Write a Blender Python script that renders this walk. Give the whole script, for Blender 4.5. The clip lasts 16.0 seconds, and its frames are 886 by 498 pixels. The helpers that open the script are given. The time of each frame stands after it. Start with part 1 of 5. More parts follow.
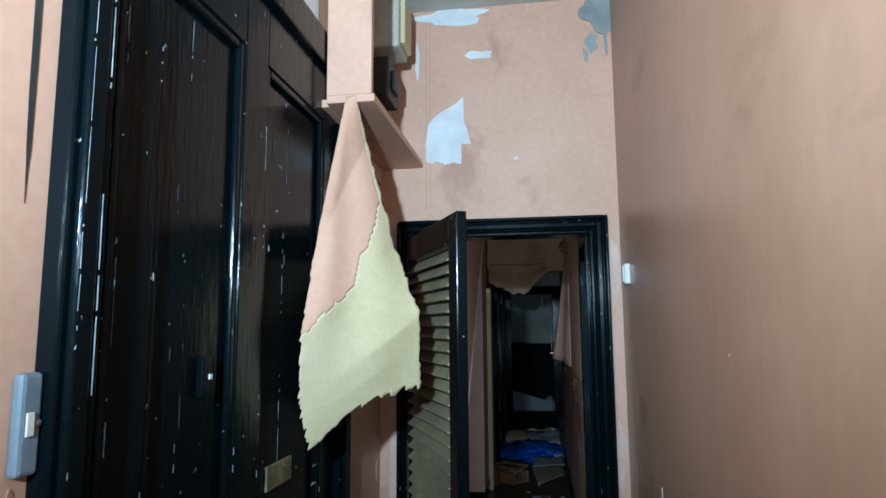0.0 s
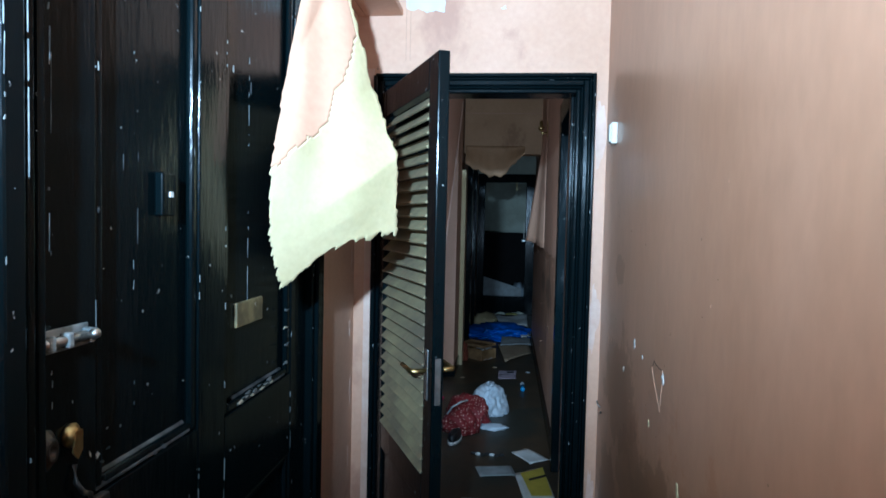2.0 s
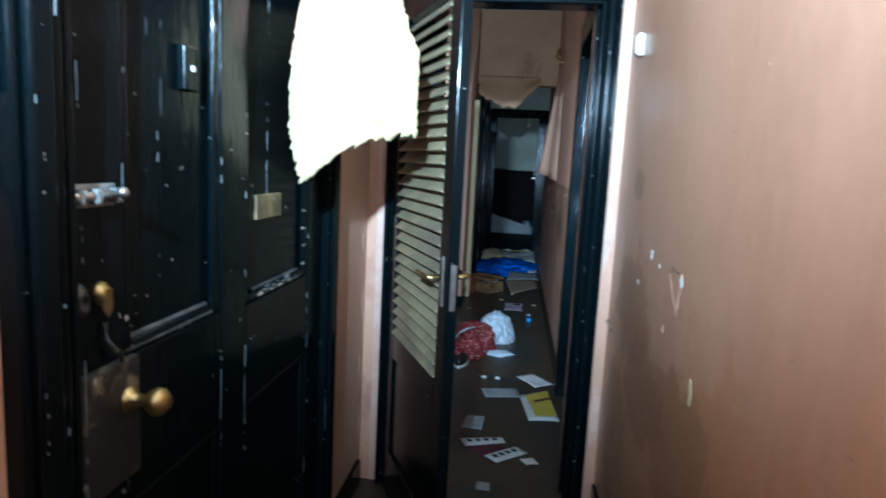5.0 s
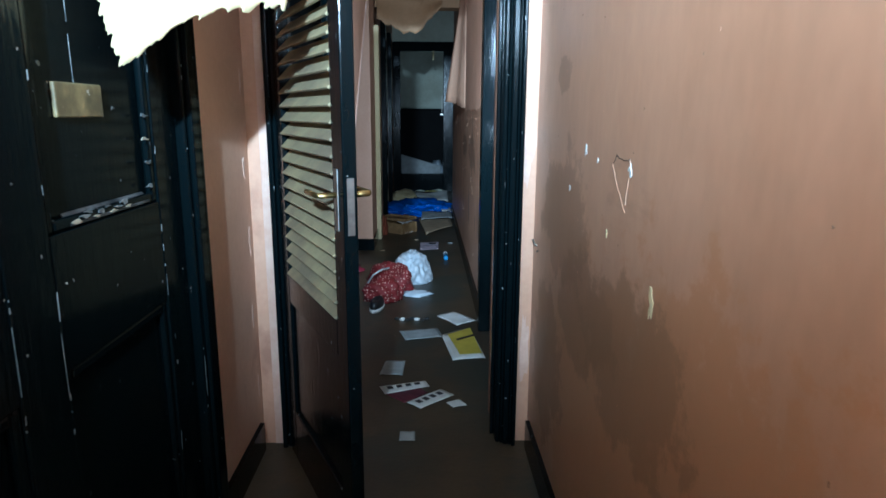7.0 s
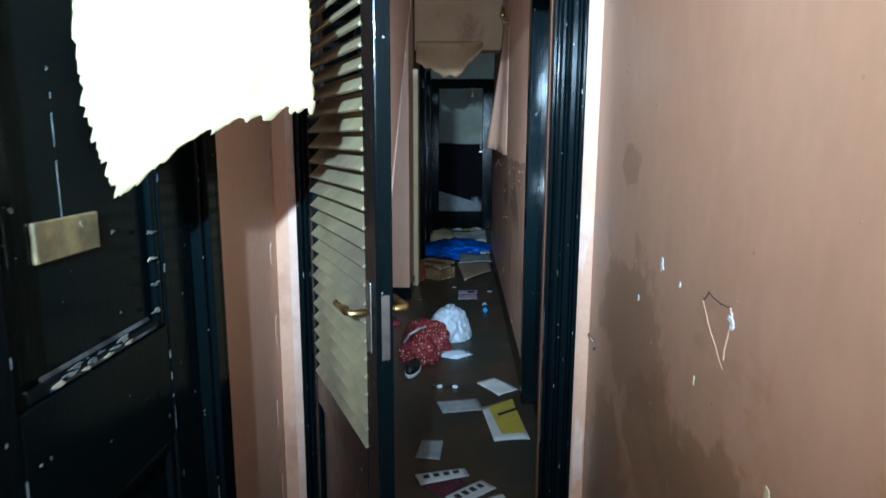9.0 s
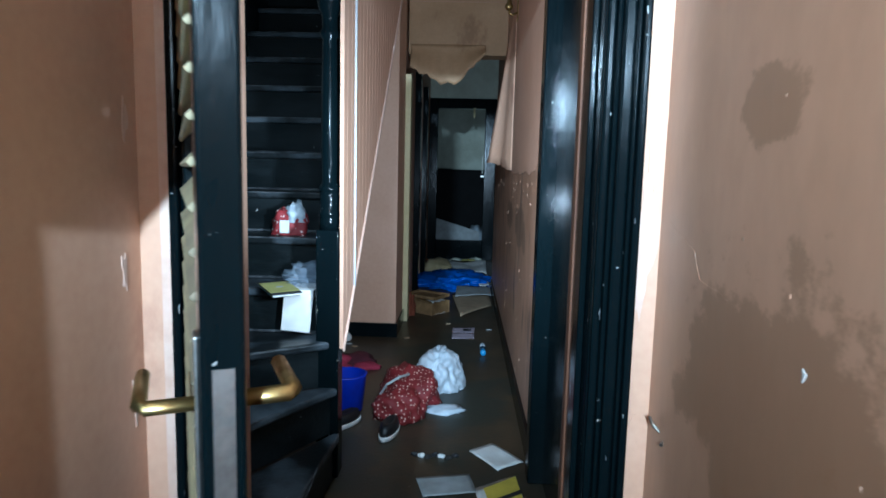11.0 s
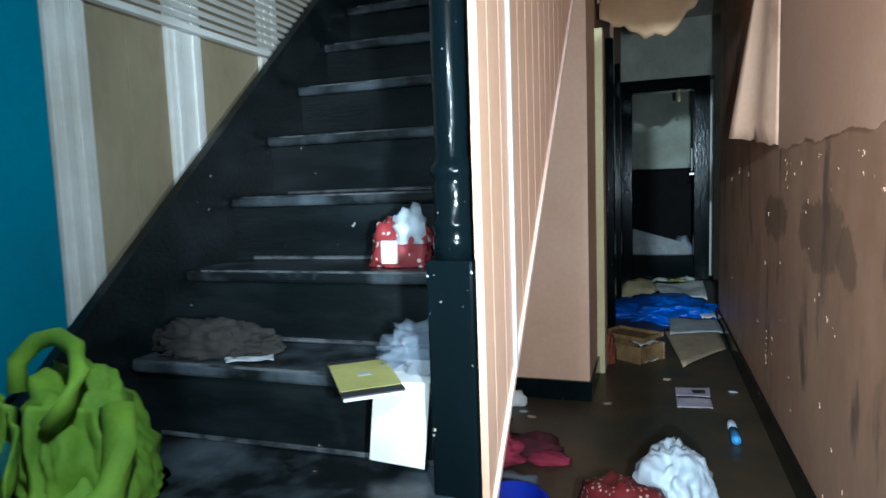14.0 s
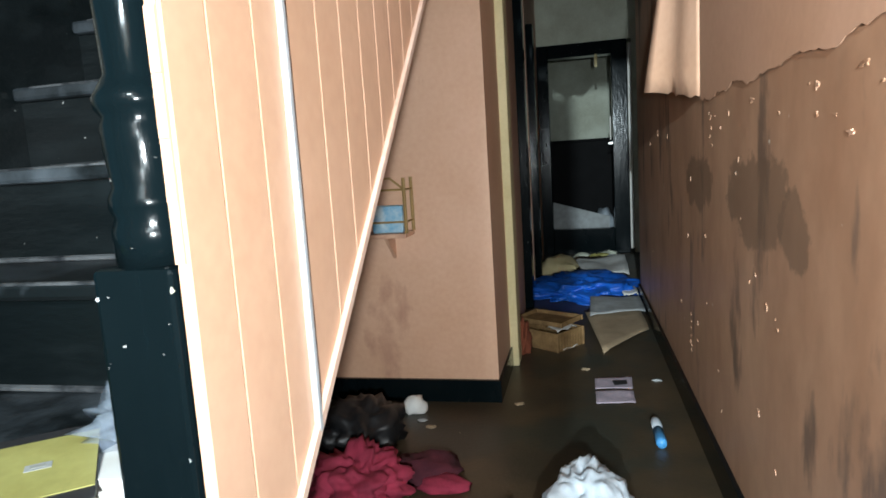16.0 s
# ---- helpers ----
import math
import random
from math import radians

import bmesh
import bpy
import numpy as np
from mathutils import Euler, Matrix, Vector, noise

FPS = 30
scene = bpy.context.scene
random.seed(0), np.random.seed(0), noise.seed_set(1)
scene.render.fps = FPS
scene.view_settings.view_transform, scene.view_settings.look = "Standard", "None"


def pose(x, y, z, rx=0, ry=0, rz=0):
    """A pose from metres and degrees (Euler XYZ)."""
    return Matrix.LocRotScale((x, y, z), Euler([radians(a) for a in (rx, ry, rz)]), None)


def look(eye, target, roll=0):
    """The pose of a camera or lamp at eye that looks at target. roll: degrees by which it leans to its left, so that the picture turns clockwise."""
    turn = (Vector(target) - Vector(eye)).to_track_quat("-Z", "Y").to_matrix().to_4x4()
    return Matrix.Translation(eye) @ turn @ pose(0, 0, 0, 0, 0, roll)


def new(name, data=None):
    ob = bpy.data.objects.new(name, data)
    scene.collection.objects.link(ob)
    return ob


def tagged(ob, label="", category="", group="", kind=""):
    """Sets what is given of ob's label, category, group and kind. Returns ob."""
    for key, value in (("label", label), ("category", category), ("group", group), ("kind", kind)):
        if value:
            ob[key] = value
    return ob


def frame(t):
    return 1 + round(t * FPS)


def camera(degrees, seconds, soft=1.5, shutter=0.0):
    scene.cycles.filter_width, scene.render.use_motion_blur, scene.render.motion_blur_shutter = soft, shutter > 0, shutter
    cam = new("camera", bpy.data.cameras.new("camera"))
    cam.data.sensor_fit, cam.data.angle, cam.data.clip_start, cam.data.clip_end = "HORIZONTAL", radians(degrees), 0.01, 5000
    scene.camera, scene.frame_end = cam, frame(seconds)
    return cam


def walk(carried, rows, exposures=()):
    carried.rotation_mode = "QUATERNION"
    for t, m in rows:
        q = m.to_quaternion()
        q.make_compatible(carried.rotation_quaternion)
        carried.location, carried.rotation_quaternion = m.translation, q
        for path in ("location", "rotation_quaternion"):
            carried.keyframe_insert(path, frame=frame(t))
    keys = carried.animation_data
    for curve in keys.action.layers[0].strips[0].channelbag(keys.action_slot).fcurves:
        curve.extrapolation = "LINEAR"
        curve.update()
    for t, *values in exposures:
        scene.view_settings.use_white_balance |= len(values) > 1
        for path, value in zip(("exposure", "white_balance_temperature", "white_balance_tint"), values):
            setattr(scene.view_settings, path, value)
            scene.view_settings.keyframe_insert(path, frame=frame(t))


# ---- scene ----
cam = camera(71.0, 16.0, 1.6, 0.4)
PATH = [
    (0, (0.243, 0.588, 1.618), (-0.055, 2.55, 1.872), -0.4),
    (0.5, (0.232, 0.612, 1.593), (-0.066, 2.574, 1.844), -0.1),
    (1, (0.225, 0.629, 1.524), (-0.047, 2.603, 1.692), 0.4),
    (1.5, (0.205, 0.649, 1.496), (-0.033, 2.635, 1.516), 0.8),
    (2, (0.213, 0.681, 1.485), (0.001, 2.668, 1.399), 1.3),
    (2.5, (0.174, 0.692, 1.478), (-0.091, 2.67, 1.347), 1.5),
    (3, (0.174, 0.695, 1.466), (-0.09, 2.67, 1.293), 1.8),
    (3.5, (0.166, 0.687, 1.461), (-0.128, 2.657, 1.275), 2.0),
    (4, (0.15, 0.692, 1.448), (-0.176, 2.651, 1.214), 2.5),
    (4.5, (0.161, 0.71, 1.432), (-0.154, 2.666, 1.159), 2.9),
    (5, (0.182, 0.68, 1.378), (-0.041, 2.649, 1.105), 2.9),
    (5.2, (0.202, 0.668, 1.349), (0.102, 2.646, 1.07), 2.4),
    (7.3, (0.187, 1.063, 1.232), (0.243, 3.015, 0.798), 0.3),
    (7.5, (0.172, 1.092, 1.282), (0.178, 3.045, 0.853), 0.1),
    (8, (0.162, 1.12, 1.399), (0.119, 3.081, 1.009), 0.3),
    (8.5, (0.176, 1.138, 1.393), (0.11, 3.096, 0.993), 0.1),
    (9, (0.17, 1.25, 1.399), (0.109, 3.219, 1.051), 0.2),
    (9.2, (0.162, 1.334, 1.396), (0.121, 3.307, 1.07), 0.5),
    (11.3, (0.215, 2.132, 1.216), (0.148, 4.121, 1.017), 1.5),
    (11.5, (0.216, 2.226, 1.199), (0.169, 4.218, 1.029), 2.0),
    (12, (0.192, 2.39, 1.186), (0.046, 4.376, 0.992), 1.3),
    (12.5, (0.144, 2.567, 1.15), (-0.277, 4.51, 0.926), 0.7),
    (13, (0.084, 2.912, 1.174), (-0.606, 4.773, 0.934), -2.1),
    (13.5, (0.069, 3.101, 1.165), (-0.616, 4.967, 0.938), -2.7),
    (14, (0.025, 3.336, 1.143), (-0.615, 5.221, 0.95), -2.0),
    (14.5, (0.019, 3.493, 1.119), (-0.604, 5.38, 0.896), -2.1),
    (15, (0.101, 3.727, 1.107), (-0.476, 5.629, 0.883), -2.8),
    (15.5, (0.139, 3.848, 1.101), (-0.299, 5.783, 0.856), -3.2),
    (16, (0.097, 3.88, 1.095), (-0.338, 5.814, 0.826), -3.6),
]
EXPOSURES = [(0, -0.78, 4700, 0), (1.5, 0.0, 4500, 0), (3.5, 0.1, 4500, 0), (4.5, 0.5, 4500, 0), (5.2, 0.85, 4550, 0), (7.3, 0.95, 4650, 0), (9.2, 0.85, 4700, 0), (11.3, 1.05, 4700, 0), (12.0, 0.9, 4600, 0), (12.5, 1.35, 4500, 0),
             (13.2, 1.2, 5100, 0), (14.2, 1.6, 5200, 0), (15.0, 1.8, 6000, 7), (16, 1.85, 6000, 5)]
walk(cam, [(t, look(eye, target, roll)) for t, eye, target, roll in PATH], EXPOSURES)

# ---- light ----
world = bpy.data.worlds.new("world")
scene.world = world
world.use_nodes = True
world.node_tree.nodes["Background"].inputs[0].default_value = (0.02, 0.022, 0.026, 1)
world.node_tree.nodes["Background"].inputs[1].default_value = 0.3


def fixed_spot(name, eye, target, watts, angle, blend, size, colour):
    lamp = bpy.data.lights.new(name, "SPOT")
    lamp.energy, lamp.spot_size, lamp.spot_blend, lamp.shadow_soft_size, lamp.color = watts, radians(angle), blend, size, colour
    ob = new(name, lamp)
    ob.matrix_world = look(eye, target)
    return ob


# Fixed spots added along the walk; they stand in for one carried torch.
fixed_spot("torch_stand_in", (0.02, -0.1, 1.98), (0.16, 3.0, 3.1), 640, 110, 0.9, 0.03, (0.89, 0.985, 1.0))
# Three added fill spots brighten the passage, the stairs and the short return wall.
fixed_spot("torch_stand_in", (0.24, 3.36, 1.1), (-0.14, 6.6, 1.4), 78, 104, 1.0, 0.03, (0.97, 0.985, 0.97))
fixed_spot("torch_stand_in", (-0.18, 3.62, 1.5), (-0.7, 4.6, 1.1), 12.5, 132, 0.7, 0.015, (0.89, 0.985, 1.0))
fixed_spot("torch_stand_in", (0.12, 2.93, 1.45), (-0.34, 3.4, 1.4), 26, 66, 0.8, 0.02, (0.92, 0.985, 0.98))


# ---- materials ----
def material(name, base, rough=0.6, metal=0.0, second=None, scale=6.0, stretch=(1, 1, 1), contrast=(0.35, 0.65), grain=60.0, bump=0.15,
             depth=0.004, chips=None, chip_level=0.7, chip_scale=25.0, rough2=None, coat=0.0, alpha=1.0, transmission=0.0, specular=0.5, stain=None, stain_level=0.56, stain_scale=2.0, stain_stretch=(1, 1, 0.6), brush=None):
    """Two scales of variation over object coordinates: broad blotches between base and second, fine grain and bump; chips: a worn colour."""
    m = bpy.data.materials.new(name)
    m.use_nodes = True
    nt = m.node_tree
    n, l = nt.nodes, nt.links
    bsdf = n["Principled BSDF"]
    geo = n.new("ShaderNodeNewGeometry")
    mp = n.new("ShaderNodeMapping")
    mp.inputs["Scale"].default_value = stretch
    l.new(geo.outputs["Position"], mp.inputs["Vector"])
    big = n.new("ShaderNodeTexNoise")
    big.inputs["Scale"].default_value, big.inputs["Detail"].default_value, big.inputs["Roughness"].default_value = scale, 6, 0.6
    l.new(mp.outputs[0], big.inputs["Vector"])
    ramp = n.new("ShaderNodeMapRange")
    ramp.inputs["From Min"].default_value, ramp.inputs["From Max"].default_value = contrast
    l.new(big.outputs["Fac"], ramp.inputs["Value"])
    mix = n.new("ShaderNodeMix")
    mix.data_type = "RGBA"
    mix.inputs["A"].default_value = (*base, 1)
    mix.inputs["B"].default_value = (*(second or [c * 0.75 for c in base]), 1)
    l.new(ramp.outputs[0], mix.inputs["Factor"])
    fine = n.new("ShaderNodeTexNoise")
    fine.inputs["Scale"].default_value, fine.inputs["Detail"].default_value = grain, 4
    l.new(mp.outputs[0], fine.inputs["Vector"])
    colour = mix.outputs["Result"]
    shade = n.new("ShaderNodeMix")
    shade.data_type, shade.blend_type = "RGBA", "OVERLAY"
    shade.inputs["Factor"].default_value = 0.12
    l.new(colour, shade.inputs["A"])
    l.new(fine.outputs["Fac"], shade.inputs["B"])
    colour = shade.outputs["Result"]
    rr = n.new("ShaderNodeMapRange")
    rr.inputs["To Min"].default_value, rr.inputs["To Max"].default_value = rough, rough2 if rough2 is not None else min(1, rough + 0.12)
    l.new(big.outputs["Fac"], rr.inputs["Value"])
    rough_out = rr.outputs[0]
    if stain:
        sm = n.new("ShaderNodeMapping")
        sm.inputs["Scale"].default_value = stain_stretch
        l.new(geo.outputs["Position"], sm.inputs["Vector"])
        blot = n.new("ShaderNodeTexNoise")
        blot.inputs["Scale"].default_value, blot.inputs["Detail"].default_value, blot.inputs["Roughness"].default_value = stain_scale, 8, 0.62
        l.new(sm.outputs[0], blot.inputs["Vector"])
        lim = n.new("ShaderNodeMapRange")
        lim.inputs["From Min"].default_value, lim.inputs["From Max"].default_value = stain_level, stain_level + 0.07
        l.new(blot.outputs["Fac"], lim.inputs["Value"])
        soak = n.new("ShaderNodeMix")
        soak.data_type = "RGBA"
        soak.inputs["B"].default_value = (*stain, 1)
        l.new(lim.outputs[0], soak.inputs["Factor"])
        l.new(colour, soak.inputs["A"])
        colour = soak.outputs["Result"]
    if chips:
        spot = n.new("ShaderNodeTexNoise")
        spot.inputs["Scale"].default_value, spot.inputs["Detail"].default_value = chip_scale, 3
        l.new(geo.outputs["Position"], spot.inputs["Vector"])
        edge = n.new("ShaderNodeMapRange")
        edge.inputs["From Min"].default_value, edge.inputs["From Max"].default_value = chip_level, chip_level + 0.02
        l.new(spot.outputs["Fac"], edge.inputs["Value"])
        worn = n.new("ShaderNodeMix")
        worn.data_type = "RGBA"
        worn.inputs["B"].default_value = (*chips, 1)
        l.new(edge.outputs[0], worn.inputs["Factor"])
        l.new(colour, worn.inputs["A"])
        colour = worn.outputs["Result"]
    l.new(colour, bsdf.inputs["Base Color"])
    l.new(rough_out, bsdf.inputs["Roughness"])
    bsdf.inputs["Metallic"].default_value = metal
    bsdf.inputs["Specular IOR Level"].default_value = specular
    bsdf.inputs["Coat Weight"].default_value = coat
    bsdf.inputs["Alpha"].default_value = alpha
    bsdf.inputs["Transmission Weight"].default_value = transmission
    bm_node = n.new("ShaderNodeBump")
    bm_node.inputs["Strength"].default_value, bm_node.inputs["Distance"].default_value = bump, depth
    if brush:
        sweep = n.new("ShaderNodeMapping")
        sweep.inputs["Scale"].default_value = brush
        l.new(geo.outputs["Position"], sweep.inputs["Vector"])
        streak = n.new("ShaderNodeTexNoise")
        streak.inputs["Scale"].default_value, streak.inputs["Detail"].default_value = 1.0, 5
        l.new(sweep.outputs[0], streak.inputs["Vector"])
        marks = n.new("ShaderNodeBump")
        marks.inputs["Strength"].default_value, marks.inputs["Distance"].default_value = 0.14, 0.003
        l.new(streak.outputs["Fac"], marks.inputs["Height"])
        l.new(marks.outputs[0], bm_node.inputs["Normal"])
    l.new(fine.outputs["Fac"], bm_node.inputs["Height"])
    l.new(bm_node.outputs[0], bsdf.inputs["Normal"])
    return m


PINK = material("pink_wall_paint", (0.635, 0.392, 0.265), 0.5, second=(0.565, 0.333, 0.21), scale=1.6, grain=45, bump=0.05, chips=(0.72, 0.62, 0.52), chip_level=0.8, chip_scale=12, stain=(0.45, 0.25, 0.165), stain_level=0.6)
BROWNPINK = material("brown_pink_wallpaper", (0.475, 0.282, 0.178), 0.3, second=(0.395, 0.222, 0.13), scale=1.4, stretch=(1, 1, 0.5), grain=30, bump=0.1,
                     chips=(0.66, 0.5, 0.4), chip_level=0.8, chip_scale=18, stain=(0.29, 0.165, 0.092), stain_level=0.64, stain_scale=1.6, stain_stretch=(1, 0.35, 1))
BARE = material("bare_plaster_wall", (0.53, 0.32, 0.2), 0.42, second=(0.37, 0.205, 0.12), scale=3.0, stretch=(1, 1, 0.6), contrast=(0.3, 0.7), grain=22, bump=0.2, depth=0.004, chips=(0.7, 0.66, 0.58), chip_level=0.735, chip_scale=17,
                stain=(0.2, 0.125, 0.085), stain_level=0.555, stain_scale=4.2, stain_stretch=(1, 1, 0.3))
BLACK = material("black_gloss_paint", (0.002, 0.0044, 0.0054), 0.1, second=(0.0032, 0.006, 0.0072), scale=3, stretch=(1, 1, 0.3), grain=45, bump=0.3, depth=0.003,
                 chips=(0.26, 0.26, 0.25), chip_level=0.725, chip_scale=48, rough2=0.22, specular=0.15, brush=(110, 110, 9))
STAIRBLACK = material("scuffed_black_stair_paint", (0.0042, 0.0062, 0.0068), 0.2, second=(0.014, 0.0185, 0.02), scale=5, stretch=(0.5, 1, 1.6), contrast=(0.45, 0.75), grain=60, bump=0.35,
                      chips=(0.3, 0.3, 0.29), chip_level=0.74, chip_scale=42, rough2=0.5, specular=0.3, brush=(9, 60, 110))
DUSTBLACK = material("dusty_black_paint", (0.006, 0.0078, 0.0085), 0.2, second=(0.085, 0.1, 0.115), scale=4, contrast=(0.42, 0.66), grain=70, bump=0.3,
                     chips=(0.4, 0.38, 0.34), chip_level=0.75, chip_scale=30, rough2=0.6)
FLOOR = material("worn_brown_floor", (0.07, 0.047, 0.025), 0.36, second=(0.033, 0.028, 0.018), scale=2.6, grain=55, bump=0.25, chips=(0.26, 0.23, 0.18), chip_level=0.765, chip_scale=30, stain=(0.032, 0.033, 0.024), stain_level=0.5, stain_scale=1.5, stain_stretch=(1, 1, 1))
CEIL = material("stained_ceiling_paint", (0.62, 0.6, 0.54), 0.85, second=(0.42, 0.38, 0.3), scale=2, grain=40, bump=0.2)
PALE = material("pale_green_plaster", (0.6, 0.63, 0.52), 0.8, second=(0.45, 0.46, 0.36), scale=3, grain=40, bump=0.3)
WHITE = material("white_gloss_paint", (0.72, 0.71, 0.66), 0.4, second=(0.6, 0.57, 0.5), scale=5, grain=50, bump=0.15)
CREAM = material("cream_paper_backing", (0.63, 0.535, 0.31), 0.75, second=(0.54, 0.455, 0.24), scale=4, grain=60, bump=0.15)
LOUVRE = material("bare_louvre_wood", (0.33, 0.275, 0.145), 0.6, second=(0.18, 0.145, 0.09), scale=5, stretch=(1, 1, 1), grain=60, bump=0.2)
TANPAPER = material("tan_ceiling_paper", (0.44, 0.27, 0.14), 0.6, second=(0.36, 0.21, 0.1), scale=2.2, grain=40, bump=0.2, stain=(0.27, 0.15, 0.07), stain_level=0.6, stain_scale=3)
PLY = material("stained_plywood", (0.36, 0.30, 0.19), 0.65, second=(0.22, 0.175, 0.1), scale=3, stretch=(1, 1, 0.4), grain=40, bump=0.2)
BRASS = material("tarnished_brass", (0.55, 0.42, 0.17), 0.3, metal=1.0, second=(0.32, 0.22, 0.08), scale=25, grain=90, bump=0.1, rough2=0.5)
STEEL = material("dull_steel", (0.5, 0.5, 0.48), 0.35, metal=1.0, second=(0.3, 0.29, 0.27), scale=25, grain=90, bump=0.1)
PAPER = material("white_paper", (0.74, 0.74, 0.72), 0.75, second=(0.62, 0.61, 0.57), scale=10, grain=80, bump=0.1)
GREYPAPER = material("dirty_grey_paper", (0.40, 0.42, 0.43), 0.75, second=(0.28, 0.29, 0.28), scale=10, grain=80, bump=0.1)
YELLOW = material("yellow_card", (0.62, 0.5, 0.06), 0.55, second=(0.5, 0.4, 0.05), scale=12, grain=70, bump=0.1)
OLIVE = material("olive_gold_card", (0.33, 0.31, 0.1), 0.5, second=(0.26, 0.24, 0.07), scale=12, grain=70, bump=0.1)
DARKCARD = material("black_card", (0.02, 0.02, 0.022), 0.5, scale=12, grain=70)
BLUEBAG = material("blue_plastic", (0.02, 0.14, 0.62), 0.35, second=(0.015, 0.09, 0.45), scale=9, grain=40, bump=0.3)
DEEPBLUE = material("deep_blue_plastic", (0.012, 0.03, 0.42), 0.4, second=(0.01, 0.02, 0.3), scale=9, grain=40, bump=0.3)
WHITEBAG = material("white_plastic_bag", (0.5, 0.55, 0.6), 0.4, second=(0.4, 0.45, 0.5), scale=9, grain=40, bump=0.3)
LILAC = material("faded_lilac_print", (0.42, 0.34, 0.4), 0.75, second=(0.3, 0.27, 0.32), scale=22, grain=80, bump=0.1)
CLEARBAG = material("clear_plastic", (0.4, 0.47, 0.55), 0.12, second=(0.25, 0.3, 0.38), scale=9, grain=40, bump=0.4, alpha=0.35)
REDCLOTH = material("magenta_cloth", (0.36, 0.03, 0.07), 0.8, second=(0.22, 0.02, 0.045), scale=14, grain=120, bump=0.3)
MAROON = material("maroon_cloth", (0.10, 0.015, 0.025), 0.85, second=(0.06, 0.01, 0.02), scale=14, grain=120, bump=0.3)
GREEN = material("lime_green_fabric", (0.22, 0.38, 0.025), 0.7, second=(0.13, 0.25, 0.015), scale=9, grain=110, bump=0.25)
TEAL = material("teal_paint", (0.02, 0.22, 0.32), 0.5, second=(0.018, 0.18, 0.27), scale=4, grain=50)
BROWNCLOTH = material("dark_brown_cloth", (0.03, 0.025, 0.021), 0.9, second=(0.014, 0.012, 0.01), scale=14, grain=120, bump=0.4)
WICKER = material("wicker", (0.26, 0.16, 0.065), 0.6, second=(0.15, 0.085, 0.03), scale=20, grain=120, bump=0.4)
CARDBOARD = material("cardboard", (0.36, 0.27, 0.17), 0.8, second=(0.27, 0.2, 0.12), scale=7, grain=60, bump=0.15)
PLASTER = material("grey_plaster", (0.33, 0.34, 0.31), 0.9, second=(0.22, 0.22, 0.2), scale=7, grain=60, bump=0.25, depth=0.004)
RUBBER = material("black_plastic", (0.012, 0.012, 0.013), 0.4, scale=8, grain=60)
GREYBOX = material("beige_plastic", (0.5, 0.48, 0.38), 0.5, second=(0.38, 0.35, 0.26), scale=8, grain=60)
WORN = material("worn_black_edge", (0.10, 0.105, 0.11), 0.35, second=(0.02, 0.022, 0.025), scale=14, contrast=(0.42, 0.58), grain=90, bump=0.2)
PALEPINK = material("raw_pale_pink_edge", (0.68, 0.5, 0.4), 0.6, second=(0.6, 0.4, 0.3), scale=14, grain=70)
ALUMINIUM = material("pale_aluminium", (0.62, 0.64, 0.66), 0.3, metal=0.35, second=(0.5, 0.52, 0.54), scale=20, grain=90, bump=0.1)
# Near-black that puts the far room's lack of light into the colour.
UNLIT = material("unlit_black", (0.003, 0.003, 0.0035), 0.7, scale=6, grain=50, specular=0.2)
DAMP = material("damp_plaster_stain", (0.2, 0.125, 0.078), 0.4, second=(0.3, 0.19, 0.12), scale=3.5, stretch=(1, 1, 0.4), grain=40, bump=0.3)
TARNISH = material("tarnished_plate", (0.17, 0.14, 0.08), 0.45, second=(0.012, 0.012, 0.011), scale=24, contrast=(0.34, 0.46), grain=80, bump=0.3)
RAWWOOD = material("raw_orange_wood", (0.17, 0.07, 0.03), 0.6, second=(0.1, 0.04, 0.018), scale=12, stretch=(1, 1, 0.2), grain=60)
SCUFF = material("scuffed_edge_undercoat", (0.24, 0.26, 0.26), 0.45, second=(0.1, 0.115, 0.12), scale=30, contrast=(0.4, 0.6), grain=90, bump=0.2)
BOXBLUE = material("pale_blue_grey_plastic", (0.24, 0.28, 0.32), 0.45, second=(0.15, 0.18, 0.2), scale=8, grain=60)
TAN = material("tan_leather", (0.32, 0.2, 0.06), 0.55, scale=8, grain=60)


